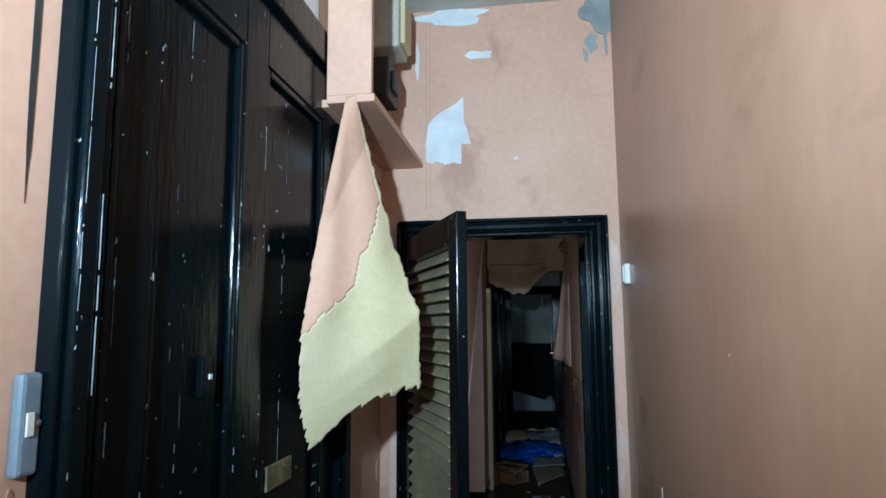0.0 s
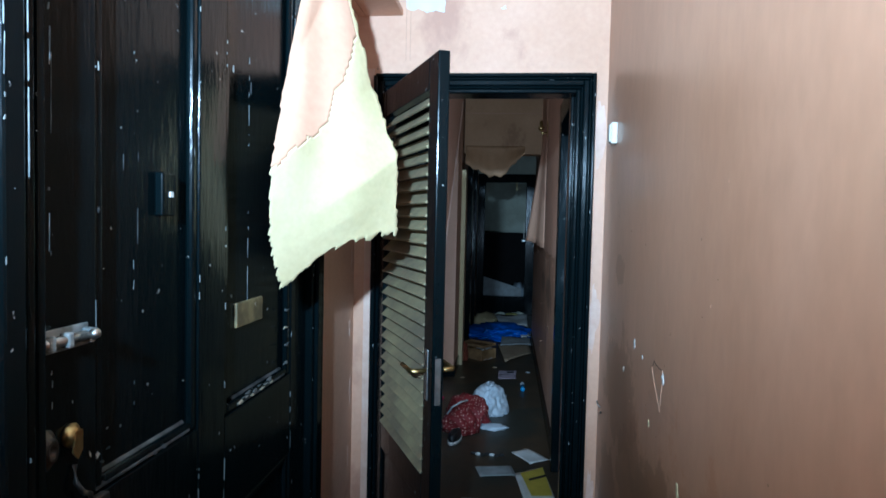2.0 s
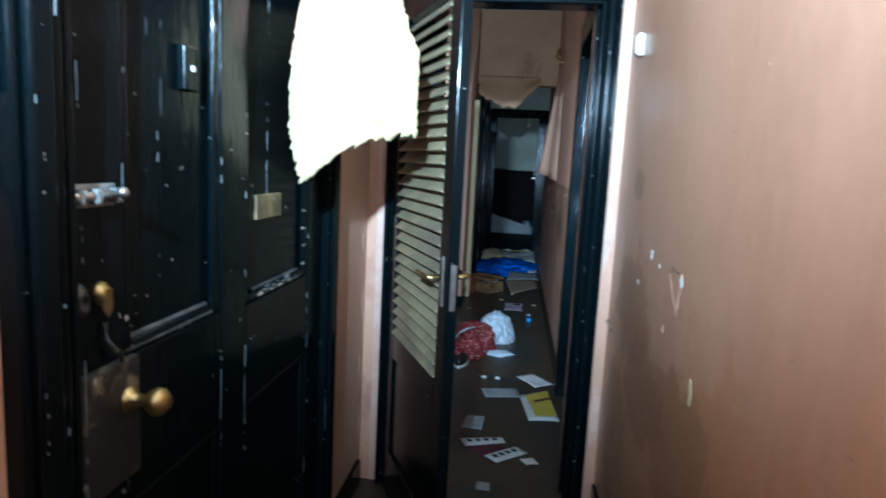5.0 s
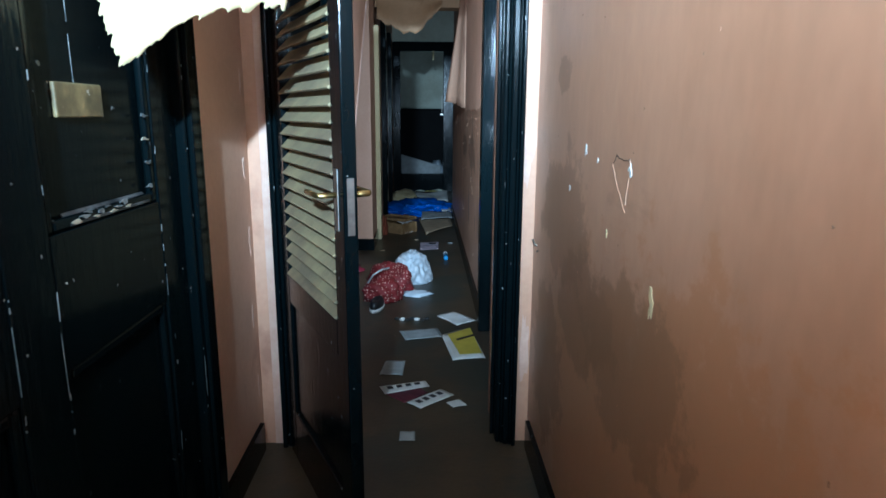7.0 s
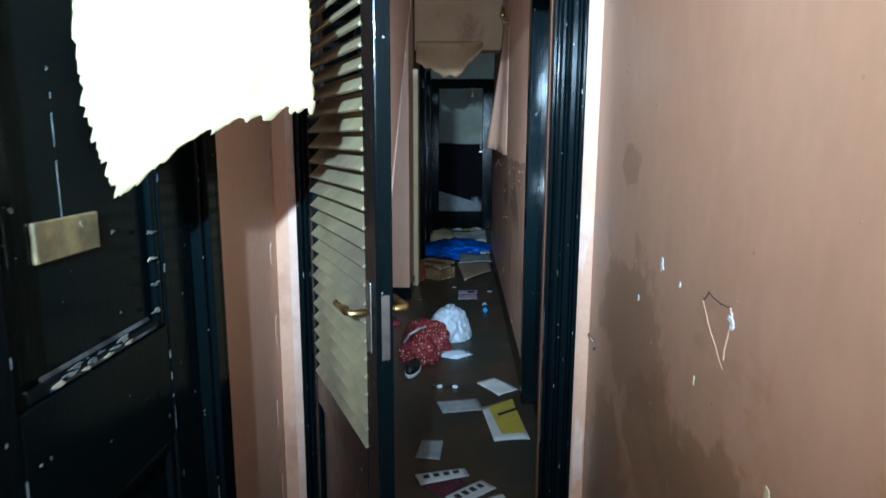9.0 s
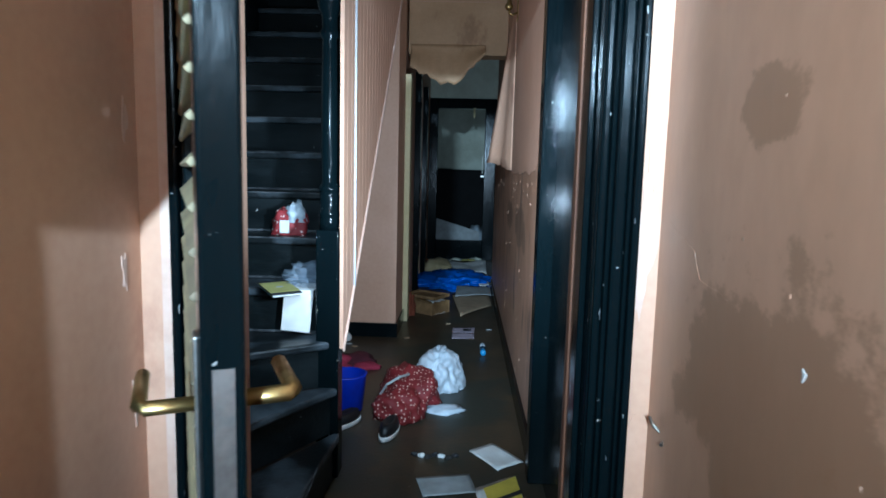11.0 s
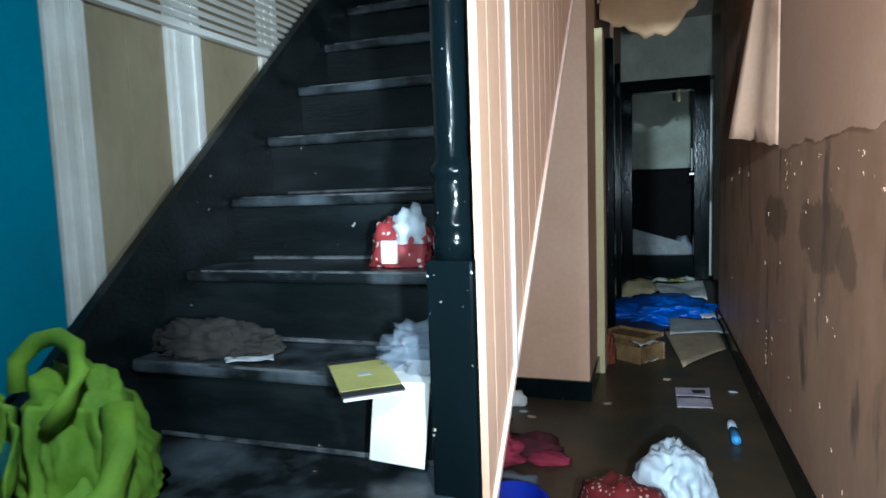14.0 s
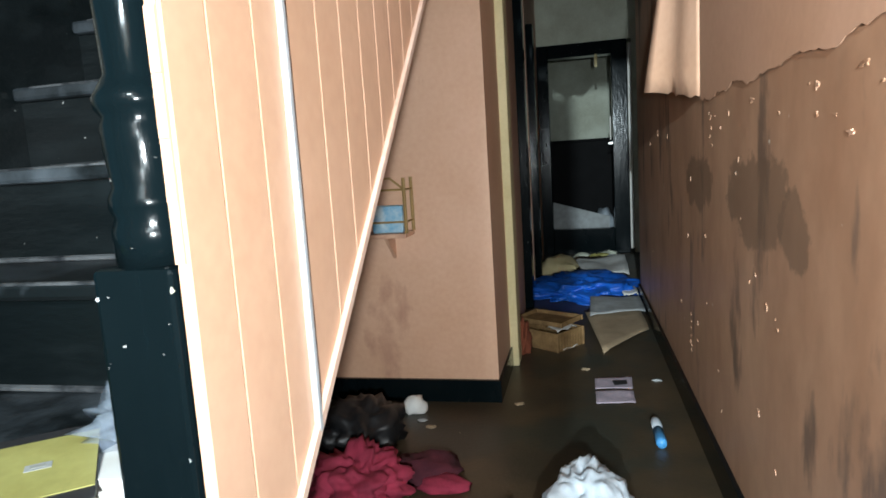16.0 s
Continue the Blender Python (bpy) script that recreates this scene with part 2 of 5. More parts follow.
def soiled(m, colour, spots, strength=0.8):
    """Stains of their own shape: soft-edged ragged blots (x, y, z, reach along y, reach along z) on a wall that runs along y."""
    n, l = m.node_tree.nodes, m.node_tree.links
    bsdf, geo = n["Principled BSDF"], n["Geometry"]
    fray = n.new("ShaderNodeTexNoise")
    fray.inputs["Scale"].default_value, fray.inputs["Detail"].default_value, fray.inputs["Roughness"].default_value = 7.0, 9, 0.7
    l.new(geo.outputs["Position"], fray.inputs["Vector"])
    for x, y, z, wide, high in spots:
        away = n.new("ShaderNodeMapping")
        away.inputs["Location"].default_value = (-x / 0.3, -y / wide, -z / high)
        away.inputs["Scale"].default_value = (1 / 0.3, 1 / wide, 1 / high)
        l.new(geo.outputs["Position"], away.inputs["Vector"])
        length = n.new("ShaderNodeVectorMath")
        length.operation = "LENGTH"
        l.new(away.outputs[0], length.inputs[0])
        total = n.new("ShaderNodeMath")
        total.operation = "MULTIPLY_ADD"
        total.inputs[1].default_value = 1.9
        l.new(fray.outputs["Fac"], total.inputs[0])
        l.new(length.outputs["Value"], total.inputs[2])
        edge = n.new("ShaderNodeMapRange")
        edge.interpolation_type = "SMOOTHSTEP"
        edge.inputs["From Min"].default_value, edge.inputs["From Max"].default_value = 1.74, 1.9
        edge.inputs["To Min"].default_value, edge.inputs["To Max"].default_value = strength, 0.0
        l.new(total.outputs[0], edge.inputs["Value"])
        mix = n.new("ShaderNodeMix")
        mix.data_type = "RGBA"
        mix.inputs["B"].default_value = (*colour, 1)
        l.new(bsdf.inputs["Base Color"].links[0].from_socket, mix.inputs["A"])
        l.new(edge.outputs[0], mix.inputs["Factor"])
        l.new(mix.outputs["Result"], bsdf.inputs["Base Color"])


soiled(BARE, (0.17, 0.108, 0.068), ((0.525, 5.6, 0.96, 0.27, 0.14), (0.525, 5.27, 0.9, 0.1, 0.1), (0.525, 6.35, 0.97, 0.3, 0.11)), 0.65)
soiled(BROWNPINK, (0.40, 0.205, 0.1), ((0.6, 1.9, 0.42, 1.15, 0.62),), 0.75)
soiled(BROWNPINK, (0.22, 0.12, 0.062), ((0.6, 2.78, 1.34, 0.09, 0.06), (0.6, 2.5, 0.74, 0.3, 0.16), (0.6, 2.75, 0.95, 0.3, 0.22), (0.6, 2.15, 0.75, 0.35, 0.2), (0.6, 2.9, 0.45, 0.25, 0.3)), 0.6)


def dotted(name, ground, dot, scale, size, seed=0.0):
    m = material(name, ground, 0.6, second=[c * 0.7 for c in ground], scale=9, grain=100, bump=0.2)
    nt = m.node_tree
    n, l = nt.nodes, nt.links
    geo = n["Geometry"]
    vor = n.new("ShaderNodeTexVoronoi")
    vor.inputs["Scale"].default_value, vor.inputs["Randomness"].default_value = scale, 0.55
    l.new(geo.outputs["Position"], vor.inputs["Vector"])
    cut = n.new("ShaderNodeMath")
    cut.operation = "LESS_THAN"
    cut.inputs[1].default_value = size
    l.new(vor.outputs["Distance"], cut.inputs[0])
    mix = n.new("ShaderNodeMix")
    mix.data_type = "RGBA"
    mix.inputs["B"].default_value = (*dot, 1)
    bsdf = n["Principled BSDF"]
    l.new(bsdf.inputs["Base Color"].links[0].from_socket, mix.inputs["A"])
    l.new(cut.outputs[0], mix.inputs["Factor"])
    l.new(mix.outputs["Result"], bsdf.inputs["Base Color"])
    return m


DOTRED = dotted("red_spotted_fabric", (0.20, 0.016, 0.018), (0.6, 0.42, 0.35), 50, 0.27)
GIFTRED = dotted("red_patterned_paper", (0.27, 0.024, 0.028), (0.62, 0.52, 0.48), 34, 0.3)


# ---- building helpers ----
def box(bm, lo, hi, bevel=0.0, m=None):
    r = bmesh.ops.create_cube(bm, size=1)
    lo, hi = Vector(lo), Vector(hi)
    bmesh.ops.scale(bm, vec=hi - lo, verts=r["verts"])
    bmesh.ops.translate(bm, vec=(lo + hi) / 2, verts=r["verts"])
    verts = r["verts"]
    if bevel:
        edges = list({e for v in verts for e in v.link_edges})
        out = bmesh.ops.bevel(bm, geom=edges, offset=bevel, segments=2, affect="EDGES", profile=0.5)
        verts = list({v for f in out["faces"] for v in f.verts} | {v for v in verts if v.is_valid})
    if m is not None:
        bmesh.ops.transform(bm, matrix=m, verts=verts)
    return verts


def boxbm(lo, hi, bevel=0.0, m=None):
    bm = bmesh.new()
    box(bm, lo, hi, bevel, m)
    return bm


def lathe(bm, profile, centre, steps=24, axis=None):
    """A turned shape from (radius, height) pairs about z, or about the axis given."""
    turn = Vector((0, 0, 1)).rotation_difference(Vector(axis)).to_matrix() if axis else Matrix.Identity(3)
    rings = []
    for r, h in profile:
        ring = []
        for k in range(steps):
            a = 2 * math.pi * k / steps
            ring.append(bm.verts.new(Vector(centre) + turn @ Vector((r * math.cos(a), r * math.sin(a), h))))
        rings.append(ring)
    for a, b in zip(rings, rings[1:]):
        for k in range(steps):
            bm.faces.new((a[k], a[(k + 1) % steps], b[(k + 1) % steps], b[k]))
    bm.faces.new(list(reversed(rings[0])))
    bm.faces.new(rings[-1])
    return bm


def prism(bm, outline, lift):
    """A flat outline of 3D points, extruded by the vector lift."""
    a = [bm.verts.new(p) for p in outline]
    b = [bm.verts.new(Vector(p) + Vector(lift)) for p in outline]
    bm.faces.new(list(reversed(a)))
    bm.faces.new(b)
    for k in range(len(a)):
        bm.faces.new((a[k], a[(k + 1) % len(a)], b[(k + 1) % len(a)], b[k]))
    bmesh.ops.recalc_face_normals(bm, faces=bm.faces)
    return bm


def mesh_object(name, bm, mat, smooth=False):
    me = bpy.data.meshes.new(name)
    bmesh.ops.recalc_face_normals(bm, faces=bm.faces)
    bm.to_mesh(me)
    bm.free()
    me.materials.append(mat)
    if smooth:
        me.polygons.foreach_set("use_smooth", [True] * len(me.polygons))
    return new(name, me)


def part(name, bm, mat, parent, label="", smooth=False):
    ob = mesh_object(name, bm, mat, smooth)
    ob.parent = parent
    ob.matrix_parent_inverse = parent.matrix_basis.inverted()
    if label:
        ob["label"] = label
    return ob


def thing(name, label, category, at=(0, 0, 0), group="", kind=""):
    ob = new(name)
    ob.empty_display_size = 0.05
    ob.matrix_basis = Matrix.Translation(at)
    return tagged(ob, label, category, group, kind)


def structure(name, bm, mat, label, category, smooth=False):
    return tagged(mesh_object(name, bm, mat, smooth), label, category, "", "structure")


def solo(name, bm, mat, label, category, group="", smooth=False):
    """A thing of one single part."""
    return tagged(mesh_object(name, bm, mat, smooth), label, category, group)


def sheet(rows, cols, place, thick=0.0):
    """A grid of points place(u, v), with a thickness."""
    bm = bmesh.new()
    grid = [[bm.verts.new(place(i / rows, j / cols)) for j in range(cols + 1)] for i in range(rows + 1)]
    for i in range(rows):
        for j in range(cols):
            bm.faces.new((grid[i][j], grid[i][j + 1], grid[i + 1][j + 1], grid[i + 1][j]))
    if thick:
        bmesh.ops.recalc_face_normals(bm, faces=bm.faces)
        bmesh.ops.solidify(bm, geom=list(bm.faces), thickness=thick)
    return bm


def lump(centre, size, seed, rough=0.25, detail=3, freq=2.2, flat=True, rz=0.0, folds=0.0, square=0.0, lean=0.0):
    """A crumpled heap: an uneven ball, flat where it rests; square: how boxy; lean: how far the top leans along x."""
    bm = bmesh.new()
    bmesh.ops.create_icosphere(bm, subdivisions=detail, radius=1)
    turn = Matrix.Rotation(radians(rz), 3, "Z")
    for v in bm.verts:
        p = v.co.copy()
        p *= 1 + square * (1 / (p.x ** 4 + p.y ** 4 + p.z ** 4) ** 0.25 - 1)
        p.x += lean * p.z
        k = 1 + rough * noise.noise(p * freq + Vector((seed, seed * 2.1, 0))) + rough * 0.6 * noise.noise(p * freq * 2.7 + Vector((0, seed, seed)))
        if folds:
            bend = p + 0.45 * Vector((noise.noise(p * 1.7 + Vector((seed, 0, 0))), noise.noise(p * 1.7 + Vector((0, seed, 0))), noise.noise(p * 1.7 + Vector((0, 0, seed)))))
            long = Vector((bend.x * 2.6, bend.y * 2.6, bend.z * 0.9))
            k += folds * (1.6 - 5.0 * abs(noise.noise(long + Vector((seed, seed, 0))))) + folds * (0.7 - 2.4 * abs(noise.noise(long * 2.1 + Vector((0, seed, 3)))))
        q = turn @ Vector((p.x * k * size[0], p.y * k * size[1], p.z * k * size[2]))
        if flat:
            q.z = max(q.z, -size[2] * 0.35) + size[2] * 0.35
        v.co = Vector(centre) + q
    return bm


def tube(bm, points, radius, steps=8):
    rings = []
    pts = [Vector(p) for p in points]
    for i, p in enumerate(pts):
        d = (pts[min(i + 1, len(pts) - 1)] - pts[max(i - 1, 0)]).normalized()
        q = Vector((0, 0, 1)).rotation_difference(d)
        rings.append([bm.verts.new(p + q @ Vector((radius * math.cos(2 * math.pi * k / steps), radius * math.sin(2 * math.pi * k / steps), 0))) for k in range(steps)])
    for a, b in zip(rings, rings[1:]):
        for k in range(steps):
            bm.faces.new((a[k], a[(k + 1) % steps], b[(k + 1) % steps], b[k]))
    bm.faces.new(list(reversed(rings[0])))
    bm.faces.new(rings[-1])
    return bm


# ---- the plan ----
LEFT, RIGHT, DOORWALL, THICK = -0.42, 0.58, 3.18, 0.1       # front hall: walls and the wall with the louvred door
CORR_R, CORR_L, END = 0.525, -0.29, 11.0                      # passage
TOP = 3.03                                                    # front hall ceiling
CTOP = 2.95                                                   # passage ceiling
OP_L, OP_R, OP_T = -0.275, 0.456, 2.0                         # louvred door's opening
STAIR_L, RISE, GOING = -1.17, 0.19, 0.207


def joined(*boxes):
    bm = bmesh.new()
    for lo, hi in boxes:
        box(bm, lo, hi)
    return bm


structure("floor", joined(((-0.6, -1.0, -0.1), (0.8, 3.3, 0)), ((-1.5, 3.3, -0.1), (0.9, 11.1, 0)), ((-1.5, 11.1, -0.1), (2.0, 14.0, 0))), FLOOR, "worn dirty brown floor covering littered with rubbish", "floor")
structure("ceiling_front_hall", joined(((-0.7, -1.0, TOP), (0.8, 3.3, TOP + 0.1))), CEIL, "stained off-white plaster ceiling of the front hall", "ceiling")
structure("ceiling_passage", joined(((-0.29, 3.28, CTOP), (0.9, 11.0, CTOP + 0.1)), ((-0.75, 7.1, CTOP), (-0.29, 11.0, CTOP + 0.1))), CEIL, "stained off-white passage ceiling", "ceiling")
structure("ceiling_stairwell", joined(((-1.6, 3.28, 4.6), (-0.29, 9.0, 4.7))), CEIL, "dim white ceiling high over the stairs", "ceiling")
wall_right_hall = structure("wall_right_hall", joined(((RIGHT, -1.0, 0), (RIGHT + 0.15, 3.4, TOP))), BROWNPINK, "glossy brown-pink papered wall with stains and scuffs", "wall")
# Added wall, never in view, that closes the hall behind the camera.
structure("wall_back", joined(((-0.7, -1.1, 0), (0.8, -1.0, TOP))), PINK, "unseen pink wall added to close the hall behind the camera", "wall")
# wall with the front door
FD0, FD1, FDTOP = 1.335, 2.66, 2.55
wall_left_hall = structure("wall_left_hall", joined(((LEFT - 0.18, -1.0, 0), (LEFT, FD0, TOP)), ((LEFT - 0.18, FD1, 0), (LEFT, DOORWALL, TOP)), ((LEFT - 0.18, FD0, FDTOP), (LEFT, FD1, TOP))), PINK,
                           "peeling pink painted wall around the front door", "wall")
# wall with the louvred door
FR_L, FR_R, FR_T = OP_L - 0.002, OP_R + 0.002, OP_T + 0.002
wall_louvred = structure("wall_louvred_door", joined(((-0.6, DOORWALL, 0), (FR_L - 0.03, DOORWALL + THICK, TOP)), ((FR_R + 0.03, DOORWALL, 0), (RIGHT, DOORWALL + THICK, TOP)),
                                      ((FR_L - 0.03, DOORWALL, FR_T + 0.03), (FR_R + 0.03, DOORWALL + THICK, TOP))), PINK, "pink papered wall over the louvred door with torn patches", "wall")
Y0 = DOORWALL + THICK
wall_return = structure("wall_stair_return", prism(bmesh.new(), [(-1.5, Y0, 0), (-0.285, Y0, 0), (-0.342, 3.56, 0), (-1.5, 3.56, 0)], (0, 0, 4.6)), PINK, "short pink wall beside the stairs with a chipped edge", "wall")
# passage walls
wall_right_passage = structure("wall_right_passage", joined(((CORR_R, 4.5, 0), (CORR_R + 0.4, 8.7, CTOP)), ((CORR_R, Y0, 2.2), (CORR_R + 0.15, 4.5, CTOP)), ((0.62, Y0, 0), (0.77, 4.5, 2.2)), ((0.8, 8.7, 0), (0.95, END, CTOP))), BARE,
          "stained bare wall stripped of its wallpaper", "wall")
BLK = 6.6
structure("wall_under_stairs", joined(((-1.3, BLK, 0), (CORR_L, BLK + 0.5, 4.6))), PINK, "pink wall closing the space under the stairs", "wall")
structure("wall_left_passage", joined(((CORR_L - 0.4, 7.1, 0), (CORR_L - 0.03, END, CTOP))), PINK, "pink wall of the far passage", "wall")
structure("baseboard_under_stairs", joined(((-1.2, BLK - 0.018, 0), (CORR_L + 0.012, BLK, 0.105)), ((CORR_L, BLK, 0), (CORR_L + 0.012, BLK + 0.5, 0.105))), BLACK, "black painted skirting board", "baseboard")
structure("baseboard_passage", joined(((CORR_R - 0.016, 4.5, 0), (CORR_R, 8.7, 0.11))), BLACK, "black painted skirting board along the passage", "baseboard")
structure("baseboard_hall", joined(((RIGHT - 0.016, -1.0, 0), (RIGHT, DOORWALL - 0.05, 0.11)), ((LEFT, FD1 + 0.02, 0), (LEFT + 0.016, DOORWALL - 0.05, 0.11))), BLACK, "black painted skirting board of the front hall", "baseboard")
wall_window = structure("wall_left_stairs", joined(((-1.45, 3.28, 0), (-1.3, 9.0, 4.6))), WHITE, "white window wall beside the stairs, boarded up", "wall")
structure("wall_end", joined(((-0.75, END, 2.3), (0.95, END + 0.12, CTOP)), ((-0.75, END, 0), (-0.32, END + 0.12, 2.3)), ((0.68, END, 0), (0.95, END + 0.12, 2.3))), PALE, "pale green plaster over the far doorway", "wall")
structure("wall_far_room", joined(((-1.5, 13.5, 0), (2.0, 13.6, CTOP)), ((-1.6, END + 0.12, 0), (-1.5, 13.6, CTOP)), ((2.0, END + 0.12, 0), (2.1, 13.6, CTOP)), ((-1.5, END + 0.12, CTOP), (2.0, 13.6, CTOP + 0.1)),
                                  ((-1.5, END, 0), (-0.75, END + 0.12, CTOP)), ((0.95, END, 0), (2.0, END + 0.12, CTOP))), PALE, "grey wall of the dark far room", "wall")
structure("wall_stairs_top", joined(((-1.6, 9.0, 0), (-0.29, 9.1, 4.7))), PINK, "wall closing the stairwell", "wall")
structure("wall_above_passage", joined(((-0.31, 3.56, CTOP), (-0.29, 9.0, 4.6)), ((-1.6, 3.46, 3.0), (-0.29, 3.56, 4.7))), PINK, "wall closing the stairwell above the passage", "wall")
# beam across the passage
structure("beam_passage", joined(((CORR_L, 7.3, 2.22), (CORR_R, 7.5, CTOP))), TANPAPER, "tan papered beam across the passage", "beam")


# ---- stairs ----
def tread_points(n):
    """Front edge (right end, left end) of the tread n."""
    winders = {1: ((-0.27, 4.37), (-0.31, 3.58)), 2: ((-0.28, 4.385), (-0.75, 3.58)), 3: ((-0.3, 4.395), (STAIR_L, 3.77))}
    if n in winders:
        return winders[n]
    y = 4.48 + (n - 4) * GOING
    return (-0.3, y), (STAIR_L, y)


stairs = thing("staircase", "steep black painted wooden staircase, chipped and dusty", "staircase", (-0.75, 4.4, 0))
for n in range(1, 16):
    (ax, ay), (bx, by) = tread_points(n)
    (cx, cy), (dx, dy) = tread_points(n + 1)
    z = n * RISE
    over = 0.035
    outline = [(ax, ay, z - 0.032), (cx, cy + over, z - 0.032), (dx, dy + over, z - 0.032)]
    if n in (1, 2):
        outline += [(STAIR_L, 3.6, z - 0.032)] if n == 2 else [(-0.75, 3.57, z - 0.032)]
    outline.append((bx, by, z - 0.032))
    bm = prism(bmesh.new(), outline, (0, 0, 0.032))
    bmesh.ops.bevel(bm, geom=[e for e in bm.edges], offset=0.009, segments=2, affect="EDGES", profile=0.5)
    step = part("tread", bm, DUSTBLACK, stairs, "worn dusty tread")
    a, b = Vector((ax - 0.04, ay, z)), Vector((bx + 0.05, by, z))
    bm = bmesh.new()
    pts = [a.lerp(b, k / 24) + Vector((0, 0.004 + 0.0015 * noise.noise(Vector((k * 0.7, n, 0))), -0.0035)) for k in range(25)]
    part("worn_nosing", tube(bm, pts, 0.0035, 6), WORN, step, "paint worn off the nosing")
    d = (Vector((bx, by, 0)) - Vector((ax, ay, 0))).normalized()
    back = Vector((-d.y, d.x, 0)) * -0.025
    if back.y < 0:
        back = -back
    a, b = Vector((ax, ay, z - RISE)) + back, Vector((bx, by, z - RISE)) + back
    bm = prism(bmesh.new(), [a, b, b + Vector((0, 0, RISE - 0.033)), a + Vector((0, 0, RISE - 0.033))], back.normalized() * 0.018)
    rise = part("riser", bm, STAIRBLACK, stairs)
    if n > 3:
        part("riser_trim", tube(bmesh.new(), [a + Vector((-0.05, -0.004, 0.006)), a.lerp(b, 0.5) + Vector((0, -0.004, 0.007)), b + Vector((0.06, -0.004, 0.006))], 0.006, 6), WORN, rise, "worn bead along the riser")
# wall string
y0, y1 = 4.05, 7.0
def nose(y):
    return 0.76 + (y - 4.48) * RISE / GOING
def string_top(y):
    return 0.98 + (y - 4.48) * 0.875
bm = prism(bmesh.new(), [(STAIR_L - 0.03, y0, 0.3), (STAIR_L - 0.03, y1, nose(y1) - 0.75), (STAIR_L - 0.03, y1, string_top(y1)), (STAIR_L - 0.03, y0, string_top(y0))], (0.03, 0, 0))
part("wall_string", bm, STAIRBLACK, stairs)
bm = prism(bmesh.new(), [(-0.305, 4.44, 0.60), (-0.305, y1, nose(y1) - 0.16), (-0.305, y1, nose(y1) + 0.1), (-0.305, 4.44, 0.85)], (0.03, 0, 0))
part("outer_string", bm, BLACK, stairs)

newel = thing("newel_post", "turned black gloss newel post, square base chipped along its edges", "newel post", (-0.322, 4.43, 0))
NX, NY = -0.322, 4.43
part("square_base", boxbm((NX - 0.045, NY - 0.045, 0), (NX + 0.045, NY + 0.045, 1.015), 0.006), BLACK, newel)
prof = [(0.040, 1.015), (0.041, 1.05), (0.037, 1.062), (0.041, 1.072), (0.041, 1.082), (0.036, 1.092), (0.039, 1.125), (0.040, 1.15), (0.037, 1.16), (0.043, 1.168), (0.044, 1.178), (0.038, 1.188), (0.031, 1.2),
        (0.033, 1.27), (0.034, 1.36), (0.033, 1.46), (0.031, 1.58), (0.029, 1.70), (0.028, 1.74), (0.036, 1.75), (0.038, 1.765), (0.03, 1.78), (0.03, 1.82), (0.045, 1.86), (0.05, 1.9), (0.035, 1.95), (0.01, 1.97)]
part("turned_shaft", lathe(bmesh.new(), prof, (NX, NY, 0), 28), BLACK, newel, smooth=True)

# ---- boarded side of the stairs ----
panel = thing("stair_panelling", "pink tongue-and-groove panelling nailed along the stair side", "panelling", (-0.26, 5.2, 0))
def low(y):
    return 0.855 + (y - 4.72) * 0.94
y = 4.367
while y < 6.6:
    w = 0.088
    ya = max(y, 4.388)
    bm = prism(bmesh.new(), [(-0.272, ya, max(0, low(ya))), (-0.272, y + w, low(y + w)), (-0.272, y + w, 4.5), (-0.272, ya, 4.5)], (0.014, 0, 0))
    part("board", bm, PINK, panel)
    y += w + 0.004
part("backing", prism(bmesh.new(), [(-0.277, 4.485, low(4.485) + 0.01), (-0.277, 6.6, low(6.6) + 0.01), (-0.277, 6.6, 4.5), (-0.277, 4.485, 4.5)], (0.006, 0, 0)), PALEPINK, panel, "pale groove backing")
part("edge_trim", prism(bmesh.new(), [(-0.258, 4.388, low(4.388) - 0.01), (-0.258, 6.6, low(6.6) - 0.01), (-0.258, 6.6, low(6.6) + 0.008), (-0.258, 4.388, low(4.388) + 0.008)], (0.008, 0, 0)), PALEPINK, panel, "pale raw lower edge")
part("metal_strip", boxbm((-0.258, 4.61, low(4.61)), (-0.249, 4.623, 4.4), 0.003), ALUMINIUM, panel, "bright metal cover strip")


bm = bmesh.new()
for k in range(34):
    z = 1.0 + 0.058 * k
    w = 0.002 + 0.008 * abs(noise.noise(Vector((k * 0.83, 1.1, 0))))
    box(bm, (-0.2725, 4.388 - w, z + 0.018), (-0.262, 4.3882, z + 0.0755), 0.0)
part("torn_edge", bm, PINK, panel, "torn white edge beside the newel post")


# ---- louvred door and its frame ----
door_frame = thing("door_frame_1", "black gloss moulded door frame, chipped", "door frame", (0.1, DOORWALL, 0), kind="structure")
def moulding(bm, axis, fixed, a, b, sign):
    """Three stepped bands of an architrave on the wall's face: axis 'z' upright from a to b at x = fixed, growing by sign."""
    bands = ((0.0, 0.026, 0.016), (0.026, 0.022, 0.03), (0.048, 0.018, 0.042)) if sign < 0 else ((0.0, 0.016, 0.014), (0.016, 0.01, 0.022), (0.026, 0.022, 0.03), (0.048, 0.009, 0.036), (0.057, 0.015, 0.046))
    for off, wide, proud in bands:
        if axis == "z":
            x0, x1 = fixed + sign * off, fixed + sign * (off + wide)
            box(bm, (min(x0, x1), DOORWALL - proud, a), (max(x0, x1), DOORWALL, b + off + wide), 0.005)
        else:
            box(bm, (a - off, DOORWALL - proud, fixed + off), (b + off, DOORWALL, fixed + off + wide), 0.005)
bm = bmesh.new(); moulding(bm, "z", FR_L, 0, OP_T, -1); part("architrave", bm, BLACK, door_frame)
bm = bmesh.new(); moulding(bm, "z", FR_R, 0, OP_T, 1); part("architrave", bm, BLACK, door_frame)
